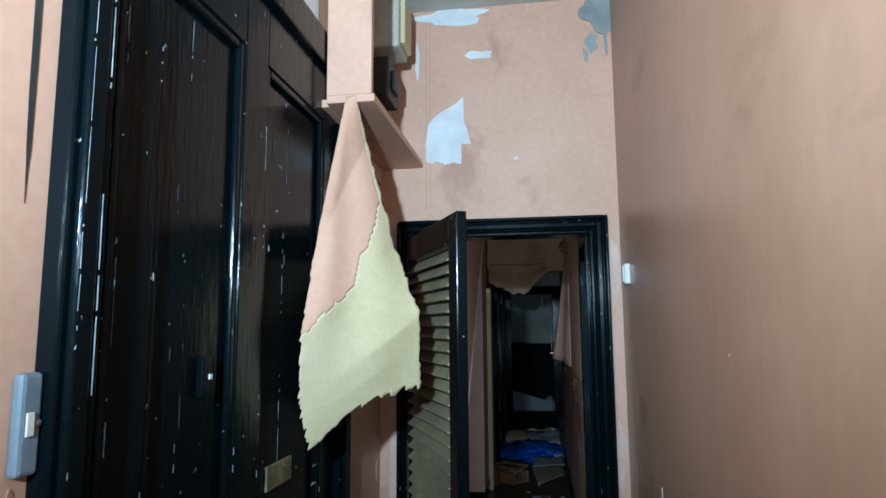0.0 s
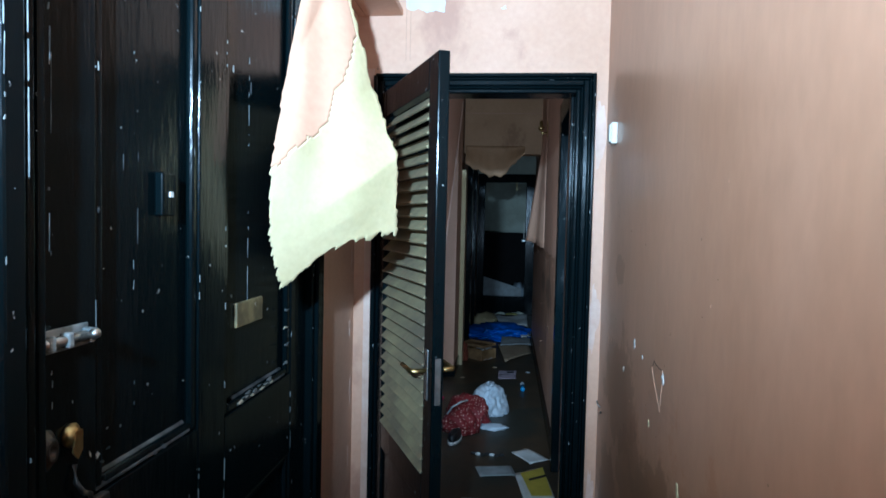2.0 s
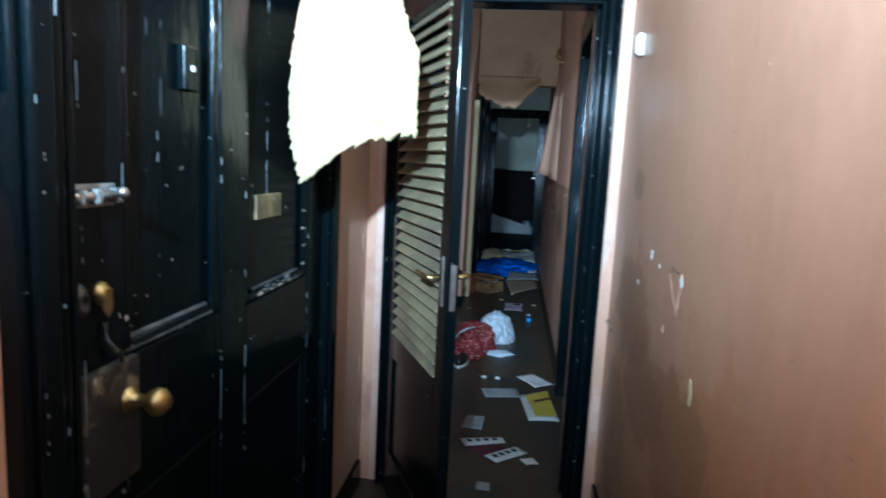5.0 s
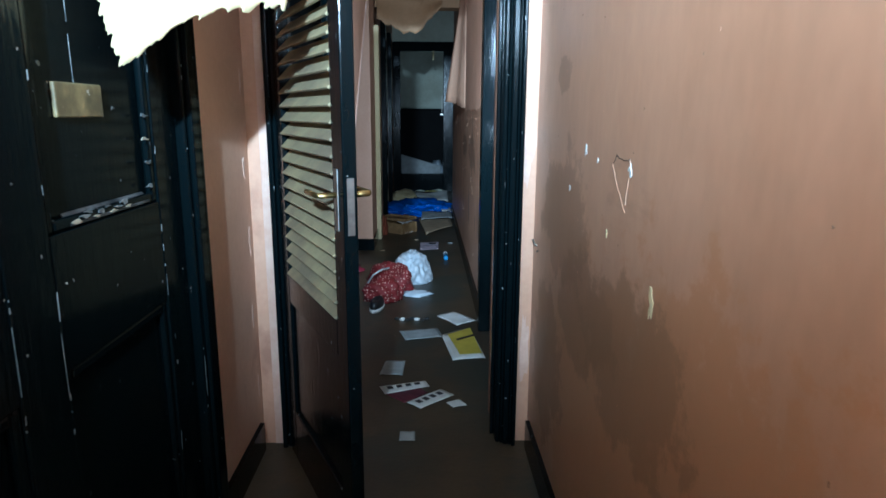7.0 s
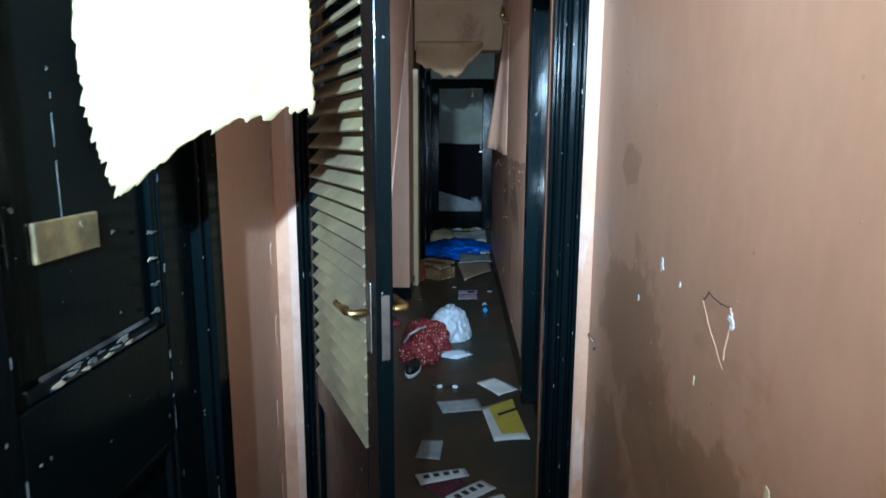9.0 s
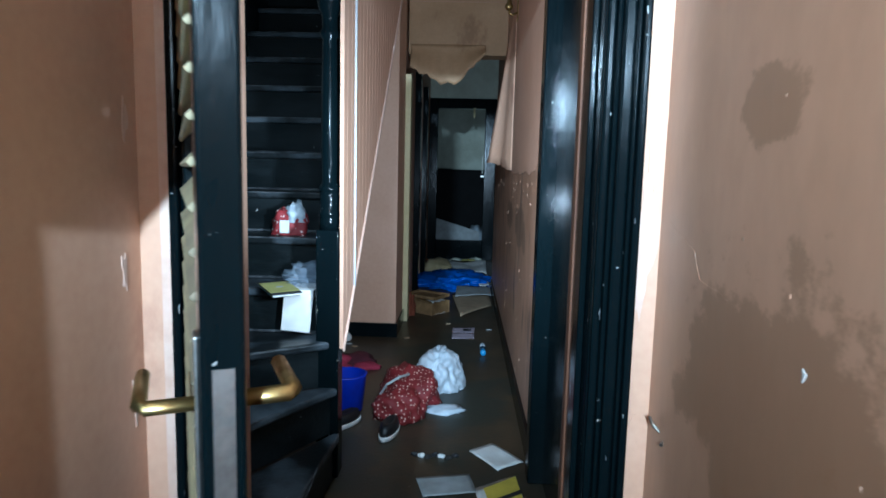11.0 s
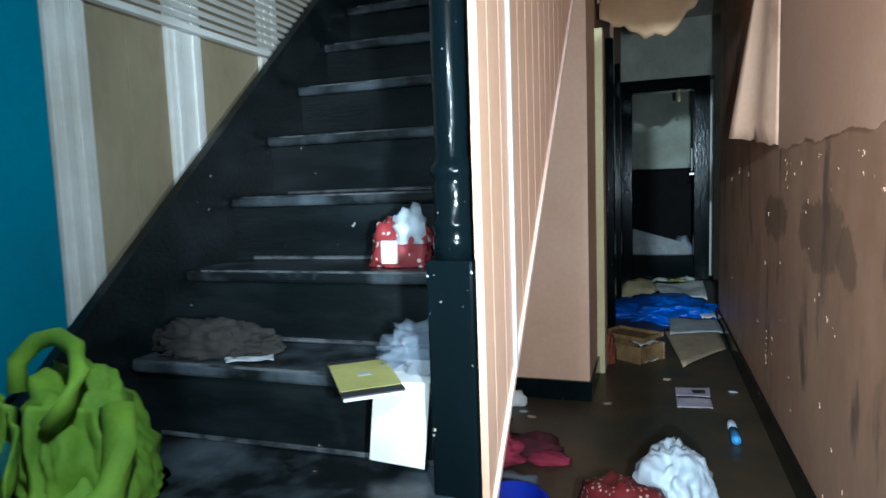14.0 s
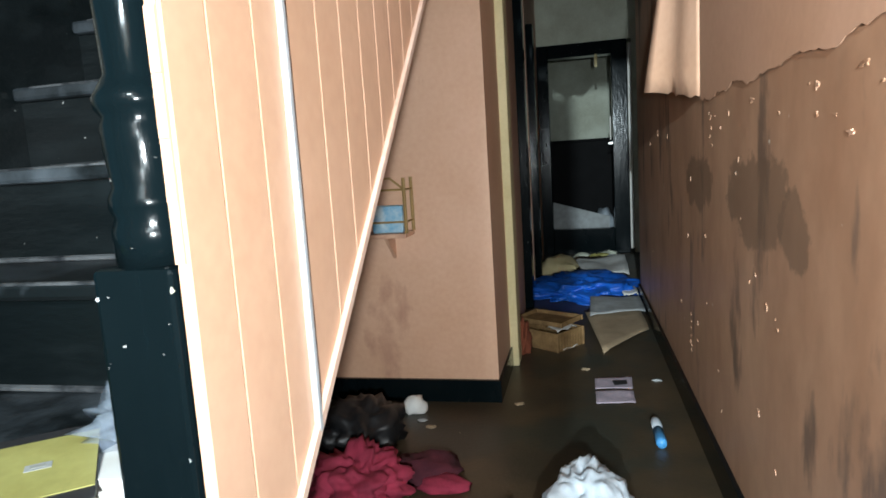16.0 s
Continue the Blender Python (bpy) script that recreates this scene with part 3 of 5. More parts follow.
bm = bmesh.new(); moulding(bm, "x", OP_T, FR_L, FR_R, 1); part("architrave", bm, BLACK, door_frame)
part("jamb", boxbm((OP_L - 0.03, DOORWALL + 0.001, 0), (OP_L, DOORWALL + THICK + 0.005, OP_T + 0.03), 0.003), BLACK, door_frame)
part("jamb", boxbm((OP_R, DOORWALL + 0.001, 0), (OP_R + 0.03, DOORWALL + THICK, OP_T + 0.03), 0.003), BLACK, door_frame)
part("lining", boxbm((OP_R + 0.004, Y0 + 0.002, 0), (CORR_R - 0.006, 3.40, 2.2), 0.004), BLACK, door_frame)
part("stop_bead", boxbm((OP_R - 0.013, DOORWALL + 0.05, 0), (OP_R, DOORWALL + 0.075, OP_T), 0.003), BLACK, door_frame)
part("head", boxbm((OP_L, DOORWALL + 0.001, OP_T), (OP_R, DOORWALL + THICK + 0.005, OP_T + 0.03), 0.003), BLACK, door_frame)

# leaf: built flat along +x from the hinge, then swung open towards the hall
LW, LT, LH = 0.70, 0.036, 1.985
ldoor = thing("louvred_door", "black louvred wooden door standing half open, bare wood slats", "door", (0, 0, 0))
ST = 0.085
part("hinge_stile", boxbm((0, -LT, 0.008), (ST, 0, LH), 0.004), BLACK, ldoor)
part("lock_stile", boxbm((LW - ST, -LT, 0.008), (LW, 0, LH), 0.004), BLACK, ldoor)
part("top_rail", boxbm((ST, -LT, LH - 0.1), (LW - ST, 0, LH), 0.004), BLACK, ldoor)
part("bottom_rail", boxbm((ST, -LT, 0.008), (LW - ST, 0, 0.2), 0.004), BLACK, ldoor)
part("middle_rail", boxbm((ST, -LT, 0.60), (LW - ST, 0, 0.70), 0.004), BLACK, ldoor)
part("lower_panel", boxbm((ST, -LT * 0.7, 0.2), (LW - ST, -LT * 0.3, 0.60)), BLACK, ldoor)
k = 0
zz = 0.725
while zz < LH - 0.115:
    m = Matrix.Translation((LW / 2, -LT / 2, zz)) @ Matrix.Rotation(radians(46), 4, "X")
    part("slat", boxbm((-(LW / 2 - ST), -0.031, -0.0035), (LW / 2 - ST, 0.031, 0.0035), 0.0015, m), LOUVRE, ldoor)
    zz += 0.042
plate = part("handle_plate", boxbm((LW - 0.065, -LT - 0.004, 0.945), (LW - 0.035, -LT, 1.1), 0.002), STEEL, ldoor, "worn metal backplate")
bm = bmesh.new()
tube(bm, [(LW - 0.05, -LT, 1.035), (LW - 0.05, -LT - 0.045, 1.035), (LW - 0.06, -LT - 0.05, 1.035), (LW - 0.15, -LT - 0.05, 1.035)], 0.007)
part("handle", bm, BRASS, plate, "brass lever handle", True)
plate = part("handle_plate", boxbm((LW - 0.065, 0, 0.945), (LW - 0.035, 0.004, 1.1), 0.002), STEEL, ldoor)
bm = bmesh.new()
tube(bm, [(LW - 0.05, 0, 1.035), (LW - 0.05, 0.045, 1.035), (LW - 0.06, 0.05, 1.035), (LW - 0.15, 0.05, 1.035)], 0.0085)
part("handle", bm, BRASS, plate, "brass lever handle", True)
part("lock_face", boxbm((LW, -LT * 0.75, 0.94), (LW + 0.002, -LT * 0.25, 1.08)), STEEL, ldoor)
ldoor.matrix_basis = Matrix.Translation((OP_L + 0.002, DOORWALL - 0.045, 0)) @ Matrix.Rotation(radians(-64.5), 4, "Z")

# ---- front door ----
BRASSPLATE = material("dull_brass_plate", (0.26, 0.22, 0.1), 0.5, second=(0.12, 0.1, 0.05), scale=14, contrast=(0.4, 0.6), grain=80, bump=0.3, chips=(0.5, 0.5, 0.46), chip_level=0.66, chip_scale=40)
fd = thing("front_door", "tall black panelled front door, closed, paint chipped", "door", (LEFT, 2.0, 0), kind="")
FX = LEFT + 0.03
DY0, DY1, DT = FD0 + 0.1, FD1 - 0.11, FDTOP - 0.11
fframe = thing("door_frame_2", "black gloss moulded front door frame", "door frame", (LEFT, FD0, 0), kind="structure")
for a, b in ((FD0, DY0), (DY1, FD1)):
    bm = bmesh.new()
    mid = (a + b) / 2
    box(bm, (LEFT - 0.15, a, 0), (LEFT + 0.03, b, FDTOP), 0.006)
    box(bm, (LEFT + 0.03, a + 0.012, 0), (LEFT + 0.045, mid, FDTOP - 0.012), 0.005)
    box(bm, (LEFT + 0.028, mid + 0.008, 0), (LEFT + 0.038, mid + 0.022, FDTOP - 0.03), 0.004)
    box(bm, (LEFT + 0.028, mid + 0.03, 0), (LEFT + 0.034, b - 0.006, FDTOP - 0.05), 0.003)
    part("jamb", bm, BLACK, fframe)
bm = bmesh.new()
box(bm, (LEFT - 0.15, DY0, DT), (LEFT + 0.028, DY1, FDTOP), 0.006)
part("head", bm, BLACK, fframe)
DX = LEFT + 0.008
part("hinge_stile", boxbm((DX - 0.05, DY1 - 0.13, 0.01), (DX, DY1 - 0.003, DT - 0.003), 0.004), BLACK, fd)
part("lock_stile", boxbm((DX - 0.05, DY0 + 0.003, 0.01), (DX, DY0 + 0.13, DT - 0.003), 0.004), BLACK, fd)
MID = 1.94
part("middle_stile", boxbm((DX - 0.05, MID - 0.06, 0.01), (DX, MID + 0.06, DT - 0.003), 0.004), BLACK, fd)
for a, b, RAIL in ((DY0 + 0.13, MID - 0.06, 1.05), (MID + 0.06, DY1 - 0.13, 1.035)):
    for z0, z1 in ((0.01, 0.22), (0.80, RAIL), (DT - 0.16, DT - 0.003)):
        part("rail", boxbm((DX - 0.05, a, z0), (DX - 0.001, b, z1), 0.003), BLACK, fd)
    for z0, z1 in ((0.22, 0.80), (RAIL, DT - 0.16)):
        pan = part("panel", boxbm((DX - 0.04, a, z0), (DX - 0.02, b, z1)), BLACK, fd)
        bm = bmesh.new()
        for lo, hi in (((DX - 0.02, a, z0), (DX - 0.004, a + 0.022, z1)), ((DX - 0.02, b - 0.022, z0), (DX - 0.004, b, z1)),
                       ((DX - 0.02, a + 0.022, z0), (DX - 0.004, b - 0.022, z0 + 0.022)), ((DX - 0.02, a + 0.022, z1 - 0.022), (DX - 0.004, b - 0.022, z1))):
            box(bm, lo, hi, 0.006)
        part("bead", bm, BLACK, pan)
bm = lathe(bmesh.new(), [(0.02, 0), (0.022, 0.006), (0.011, 0.01), (0.009, 0.03), (0.016, 0.036), (0.0225, 0.046), (0.022, 0.056), (0.014, 0.066), (0.003, 0.068)], (DX + 0.014, 1.545, 0.99), 24, (1, 0, 0))
part("door_knob", bm, BRASS, fd, "round brass door knob", True)
part("lock_case", boxbm((DX, 1.44, 0.86), (DX + 0.016, 1.575, 1.055), 0.004), TARNISH, fd, "tarnished rim lock case, paint worn off")
bolt = part("bolt_plate", boxbm((DX, 1.442, 1.292), (DX + 0.005, 1.54, 1.325), 0.002), SCUFF, fd, "worn whitish surface bolt")
part("bolt_rod", tube(bmesh.new(), [(DX + 0.011, 1.442, 1.308), (DX + 0.011, 1.49, 1.308), (DX + 0.011, 1.548, 1.308)], 0.0075, 10), STEEL, bolt, "bright steel rod", True)
for y in (1.45, 1.485, 1.53):
    part("bolt_guide", boxbm((DX + 0.004, y - 0.006, 1.297), (DX + 0.02, y + 0.006, 1.319), 0.003), SCUFF, bolt)
part("bolt_knob", lathe(bmesh.new(), [(0.005, 0), (0.004, 0.012), (0.008, 0.018), (0.007, 0.026), (0.002, 0.028)], (DX + 0.016, 1.51, 1.308), 12, (1, 0, 0.3)), STEEL, bolt, "", True)
part("keep", boxbm((DX - 0.02, 1.752, 1.485), (DX - 0.004, 1.80, 1.565), 0.003), BLACK, fd)
part("keep_screw", boxbm((DX - 0.004, 1.774, 1.52), (DX - 0.001, 1.784, 1.53), 0.0), PAPER, fd)
part("letter_plate", boxbm((DX - 0.021, 2.085, 1.222), (DX - 0.012, 2.24, 1.282), 0.003), BRASSPLATE, fd, "tarnished plate over the letter slot")

# ---- black door in the passage wall ----
pd = thing("door_frame_3", "black gloss door frame in the passage wall", "door frame", (CORR_R, 4.0, 0), kind="structure")
part("jamb", boxbm((CORR_R - 0.03, 4.40, 0), (CORR_R + 0.1, 4.5, 2.2), 0.006), BLACK, pd)
part("jamb", boxbm((CORR_R - 0.004, 3.41, 0), (CORR_R + 0.1, 3.5, 2.2), 0.006), BLACK, pd)
part("head", boxbm((CORR_R - 0.03, 3.5, 2.08), (CORR_R + 0.1, 4.40, 2.2), 0.006), BLACK, pd)
pdoor = thing("passage_door", "black painted closed side door", "door", (CORR_R + 0.03, 4.0, 0))
part("leaf", boxbm((CORR_R + 0.03, 3.502, 0.006), (CORR_R + 0.07, 4.398, 2.078), 0.004), BLACK, pdoor)

# ---- far doorway ----
ef = thing("door_frame_4", "dark far door frame with a raised threshold", "door frame", (0.1, END, 0), kind="structure")
part("jamb", boxbm((-0.32, END - 0.03, 0), (-0.2, END + 0.14, 2.3), 0.006), BLACK, ef)
part("jamb", boxbm((0.47, END - 0.03, 0), (0.63, END + 0.14, 2.3), 0.006), BLACK, ef)
part("head", boxbm((-0.2, END - 0.03, 2.16), (0.47, END + 0.14, 2.3), 0.006), BLACK, ef)
part("threshold", boxbm((-0.2, END - 0.02, 0), (0.47, END + 0.1, 0.28), 0.006), BLACK, ef)
part("trim", boxbm((0.635, END - 0.035, 0.05), (0.675, END, 2.25), 0.004), WHITE, ef, "worn white trim strip")

# ---- hanging torn wallpaper in the hall ----
LEFT_EDGE = [(-0.322, 2.353, 2.326), (-0.356, 2.209, 1.855), (-0.352, 2.10, 1.602), (-0.366, 2.135, 1.421), (-0.348, 2.165, 1.315)]
RIGHT_EDGE = [(-0.292, 2.354, 2.328), (-0.275, 2.42, 2.202), (-0.183, 2.413, 1.866), (-0.10, 2.38, 1.66), (-0.104, 2.41, 1.447)]


def along(points, u):
    k = min(int(u * (len(points) - 1)), len(points) - 2)
    return Vector(points[k]).lerp(Vector(points[k + 1]), u * (len(points) - 1) - k)


def hang(u, v):
    a, b = along(LEFT_EDGE, u), along(RIGHT_EDGE, u)
    p = a.lerp(b, v)
    bulge = 0.035 * math.sin(v * math.pi) * math.sin(u * math.pi) ** 2
    p += Vector((0.7, -0.55, 0)) * bulge * (0.6 + 0.4 * math.sin(7 * v + 3 * u))
    p.z += 0.05 * math.sin(v * math.pi) * (0.6 + 0.4 * v) * max(0.0, (u - 0.85) / 0.15)
    return p


def ragged_cut(u, v):
    """Where the pink face ends and the cream backing shows."""
    return 0.5 + 0.035 * noise.noise(Vector((v * 9, 3, 0))) - (0.13 * max(0, (v - 0.45)) / 0.55 if v > 0.45 else 0.0) - (0.3 if v > 0.95 else 0.0)


def torn_part(pink):
    rows, cols = 110, 64
    bm = bmesh.new()
    verts = {}
    def vert(i, j):
        if (i, j) not in verts:
            p = hang(i / rows, j / cols)
            if j in (0, cols) or i == rows:
                p += min(1.0, 2.2 * i / rows) * Vector((0.35, 0.45, 0.8)) * ((0.03 if i == rows else 0.012) * noise.noise(Vector((i * 0.16, j * 0.2, 5))) + 0.014 * noise.noise(Vector((i * 0.47, j * 0.55, 9))) + 0.008 * noise.noise(Vector((i * 1.3, j * 1.3, 2))))
            verts[i, j] = bm.verts.new(p)
        return verts[i, j]
    for i in range(rows):
        for j in range(cols):
            if (((i + 0.5) / rows) < ragged_cut((i + 0.5) / rows, (j + 0.5) / cols)) == pink:
                bm.faces.new((vert(i, j), vert(i, j + 1), vert(i + 1, j + 1), vert(i + 1, j)))
    bmesh.ops.recalc_face_normals(bm, faces=bm.faces)
    back = bmesh.ops.extrude_face_region(bm, geom=list(bm.faces))
    bmesh.ops.translate(bm, vec=Vector((-0.55, 0.8, 0)) * (0.0015 if pink else 0.003), verts=[g for g in back["geom"] if isinstance(g, bmesh.types.BMVert)])
    return bm


torn = thing("torn_wallpaper", "torn pink wallpaper strip hanging loose with cream backing", "wallpaper", (-0.3, 2.34, 2.35))
part("pink_face", torn_part(True), PINK, torn, "pink painted face", True)
part("cream_backing", torn_part(False), CREAM, torn, "ragged cream paper backing", True)


# ---- torn patches, chips and stains on the walls ----
def ragged(parent, name, centre, axis, wide, high, seed, mat, thick=0.0025, label="", count=26, rough=0.35):
    """A ragged flat scrap on a wall whose face looks along axis ('x', '-x' or '-y'); wide along the wall, high along z."""
    pts = []
    for k in range(count):
        a = 2 * math.pi * k / count
        r = 1 + rough * 1.6 * noise.noise(Vector((1.3 * math.cos(a) + seed, 1.3 * math.sin(a), seed))) + rough * (0.5 if count > 14 else 1.1) * noise.noise(Vector((k * 3.71 + 0.3, seed * 5.13 + 0.7, 0.4)))
        du, dz = r * math.cos(a) * wide / 2, r * math.sin(a) * high / 2
        pts.append(Vector(centre) + (Vector((0, du, dz)) if "x" in axis else Vector((du, 0, dz))))
    lift = {"x": (thick, 0, 0), "-x": (-thick, 0, 0), "-y": (0, -thick, 0), "y": (0, thick, 0)}[axis]
    return part(name, prism(bmesh.new(), pts, lift), mat, parent, label)


SHIELD = [(-0.222, 2.339), (-0.224, 2.424), (-0.21, 2.509), (-0.168, 2.551), (-0.103, 2.584), (-0.055, 2.621), (-0.055, 2.509), (-0.041, 2.472), (-0.025, 2.406), (-0.067, 2.412), (-0.067, 2.321), (-0.103, 2.33), (-0.138, 2.32), (-0.174, 2.337), (-0.198, 2.327)]
rim = []
for (xa, za), (xb, zb) in zip(SHIELD, SHIELD[1:] + SHIELD[:1]):
    for k in range(5):
        x, z = xa + (xb - xa) * k / 5, za + (zb - za) * k / 5
        rim.append((x + 0.004 * noise.noise(Vector((x * 60, z * 60, 1))), DOORWALL, z + 0.004 * noise.noise(Vector((x * 60, z * 60, 7)))))
part("torn_patch", prism(bmesh.new(), rim, (0, -0.002, 0)), PAPER, wall_louvred, "bare white torn patch")
for x in (-0.205, -0.222):
    part("paper_seam", boxbm((x, DOORWALL - 0.0012, 2.13), (x + 0.0016, DOORWALL, TOP)), BROWNPINK, wall_louvred)
part("bare_edge", boxbm((-0.378, DOORWALL - 0.004, 0.0), (-0.3455, DOORWALL, 2.1), 0.001), PALEPINK, wall_louvred, "bare pale edge beside the architrave")
part("bare_strip", boxbm((LEFT, 1.6, FDTOP + 0.002), (LEFT + 0.003, 2.358, TOP), 0.0), PAPER, wall_left_hall, "bare whitish plaster above the front door")
ragged(wall_louvred, "crumbled_corner", (0.555, DOORWALL, 2.86), "-y", 0.03, 0.12, 3.7, PLASTER, 0.003, rough=0.7)
ragged(wall_louvred, "crumbled_corner", (0.47, DOORWALL, 2.78), "-y", 0.02, 0.06, 6.7, PLASTER, 0.002, rough=0.8)
ragged(wall_louvred, "chip", (0.17, DOORWALL, 2.335), "-y", 0.02, 0.012, 1.1, PAPER, 0.002, count=10, rough=0.8)
ragged(wall_louvred, "torn_patch", (0.01, DOORWALL, 2.81), "-y", 0.12, 0.035, 1.7, PAPER)
ragged(wall_louvred, "torn_patch", (-0.26, DOORWALL, 2.8), "-y", 0.02, 0.16, 2.9, PAPER)
ragged(wall_louvred, "crumbled_corner", (0.53, DOORWALL, 2.95), "-y", 0.16, 0.13, 4.7, PLASTER, 0.006, "crumbled grey plaster")
ragged(wall_louvred, "crumbled_corner", (0.50, DOORWALL, 2.83), "-y", 0.05, 0.08, 8.7, PLASTER, 0.003)
ragged(wall_louvred, "torn_patch", (-0.1, DOORWALL, 2.995), "-y", 0.34, 0.08, 6.2, PAPER, 0.002)
for k, (y, z, w, h) in enumerate(((2.51, 1.145, 0.02, 0.024), (2.40, 1.13, 0.008, 0.01), (2.02, 0.91, 0.022, 0.045), (2.66, 1.04, 0.008, 0.012), (2.2, 2.5, 0.006, 0.03), (2.3, 0.98, 0.006, 0.014))):
    ragged(wall_right_hall, "chip", (RIGHT, y, z), "-x", w, h, k * 1.9 + 0.4, PAPER if k % 3 < 2 else CREAM, 0.001, count=11, rough=0.7)


def crack(parent, name, pts, radius, mat):
    """A raised torn edge that wanders a little between its points."""
    out = []
    for a, b in zip(pts, pts[1:]):
        for k in range(5):
            p = Vector(a).lerp(Vector(b), k / 5)
            out.append(p + Vector((0, 0.006 * noise.noise(p * 40), 0.006 * noise.noise(p * 40 + Vector((5, 0, 0))))))
    return part(name, tube(bmesh.new(), out + [Vector(pts[-1])], radius, 5), mat, parent)


for k in range(9):
    ragged(wall_louvred, "bare_edge", (0.553 + 0.006 * (k % 2), DOORWALL, 0.16 + 0.24 * k), "-y", 0.035, 0.25, k * 1.3 + 0.2, PALEPINK if k % 3 == 1 else PINK, 0.0012 + 0.0006 * (k % 3), count=22, rough=0.4)
X = RIGHT - 0.0002
crack(wall_right_hall, "crack", [(X, 3.13, 1.17), (X, 3.06, 1.15), (X, 3.0, 1.13), (X, 2.97, 1.09), (X, 2.93, 1.085), (X, 2.86, 1.08)], 0.0004, BROWNPINK)
# Dark line paints the shadow at the top of the tear.
crack(wall_right_hall, "tear_shadow_line", [(X, 2.285, 1.13), (X, 2.265, 1.15), (X, 2.215, 1.142), (X, 2.18, 1.15)], 0.0009, BROWNCLOTH)
crack(wall_right_hall, "tear_edge", [(X, 2.18, 1.15), (X, 2.172, 1.125), (X, 2.185, 1.09), (X, 2.19, 1.06)], 0.0011, PINK)
crack(wall_right_hall, "tear_edge", [(X, 2.285, 1.128), (X, 2.262, 1.10), (X, 2.22, 1.07), (X, 2.19, 1.045)], 0.0007, PINK)
ragged(wall_right_hall, "torn_patch", (RIGHT, 2.172, 1.128), "-x", 0.014, 0.02, 5.3, PAPER, 0.0015, count=12, rough=0.8)
for k in range(26):
    ragged(wall_right_hall, "chip", (RIGHT, random.uniform(1.4, 3.0), random.uniform(0.55, 1.6)), "-x", random.uniform(0.0015, 0.003), random.uniform(0.002, 0.005), k * 1.31 + 0.6, PINK if k % 3 == 0 else DAMP, 0.0008, count=9, rough=0.8)
# strips and scraps by the front door
sbox = thing("switch_box", "pale grey-blue plastic switch box beside the front door", "switch", (LEFT, 1.28, 1.5))
part("body", boxbm((LEFT, 1.298, 1.435), (LEFT + 0.018, 1.333, 1.565), 0.006), BOXBLUE, sbox, smooth=False)
part("rocker", boxbm((LEFT + 0.018, 1.306, 1.485), (LEFT + 0.021, 1.318, 1.515), 0.001), WHITE, sbox, "small white rocker")
part("screw", lathe(bmesh.new(), [(0.005, 0), (0.005, 0.002), (0.002, 0.003)], (LEFT + 0.018, 1.326, 1.5), 10, (1, 0, 0)), STEEL, sbox)
ragged(wall_left_hall, "torn_hole", (LEFT, 1.312, 1.36), "x", 0.026, 0.12, 9.1, BROWNPINK, 0.002)
ragged(wall_left_hall, "torn_patch", (LEFT, 1.295, 2.1), "x", 0.015, 0.5, 4.1, BROWNCLOTH, 0.001)
ragged(wall_left_hall, "torn_patch", (LEFT, 2.80, 2.9), "x", 0.2, 0.3, 8.4, PAPER, 0.003)
for k in range(7):
    ragged(wall_left_hall, "chip", (LEFT, 3.14 - 0.02 * (k % 2), 0.25 + 0.27 * k), "x", 0.014, 0.06, k * 2.3, PALEPINK, 0.0015, count=12, rough=0.8)
    ragged(wall_return, "chip", (-0.346, 3.545 - 0.004 * (k % 3), 0.35 + 0.24 * k), "x", 0.006, 0.03 + 0.03 * (k % 2), k * 1.7 + 0.8, PALEPINK, 0.002, count=12, rough=0.8)
for k, (y, z, h) in enumerate(((3.36, 0.95, 0.02), (3.40, 1.16, 0.03), (3.44, 0.72, 0.012), (3.46, 1.05, 0.02))):
    ragged(wall_return, "chip", (-0.29 - 0.06 * (y - 3.28) / 0.28 + 0.001, y, z), "x", 0.0045, h * 0.8, k * 3.3, PALEPINK, 0.0015, count=10, rough=0.8)

# ---- shelf with the meters ----
shelf = thing("meter_shelf", "pink painted shelf with an end board over the door", "shelf", (-0.34, 2.4, 2.32))
part("board", boxbm((-0.388, 2.36, 2.31), (-0.235, DOORWALL, 2.335), 0.003), PINK, shelf)
part("side_board", boxbm((LEFT, 2.39, 2.31), (-0.39, DOORWALL, 2.335), 0.002), PINK, shelf)
part("end_board", boxbm((-0.388, 2.36, 2.335), (-0.245, 2.385, TOP), 0.003), PINK, shelf)
meter = thing("electric_meter", "beige electric meter box on the pink shelf", "meter", (-0.33, 2.9, 2.34))
part("case", boxbm((LEFT, 2.85, 2.72), (-0.27, 3.02, 2.95), 0.01), GREYBOX, meter)
part("cover", boxbm((-0.27, 2.87, 2.74), (-0.25, 3.0, 2.93), 0.006), CREAM, meter, "yellowed cover")
part("backboard", boxbm((LEFT + 0.004, 2.6, 2.68), (LEFT + 0.02, 3.15, 2.98), 0.003), CARDBOARD, meter)
fuse = thing("fuse_box", "small black fuse box under the meter", "fuse box", (-0.33, 2.9, 2.34))
part("body", boxbm((LEFT, 2.80, 2.5), (-0.30, 2.98, 2.66), 0.008), RUBBER, fuse)
part("carrier", boxbm((-0.30, 2.85, 2.54), (-0.285, 2.93, 2.62), 0.004), RUBBER, fuse)
bm = bmesh.new()
tube(bm, [(-0.34, 2.88, 2.5), (-0.345, 2.9, 2.42), (-0.34, 2.93, 2.338)], 0.006)
part("cable", bm, RUBBER, fuse)
sw = thing("junction_box", "small white junction box under the shelf", "junction box", (LEFT, 2.85, 2.2))
part("body", boxbm((LEFT, 2.80, 2.16), (LEFT + 0.03, 2.87, 2.25), 0.004), WHITE, sw)
bm = bmesh.new()
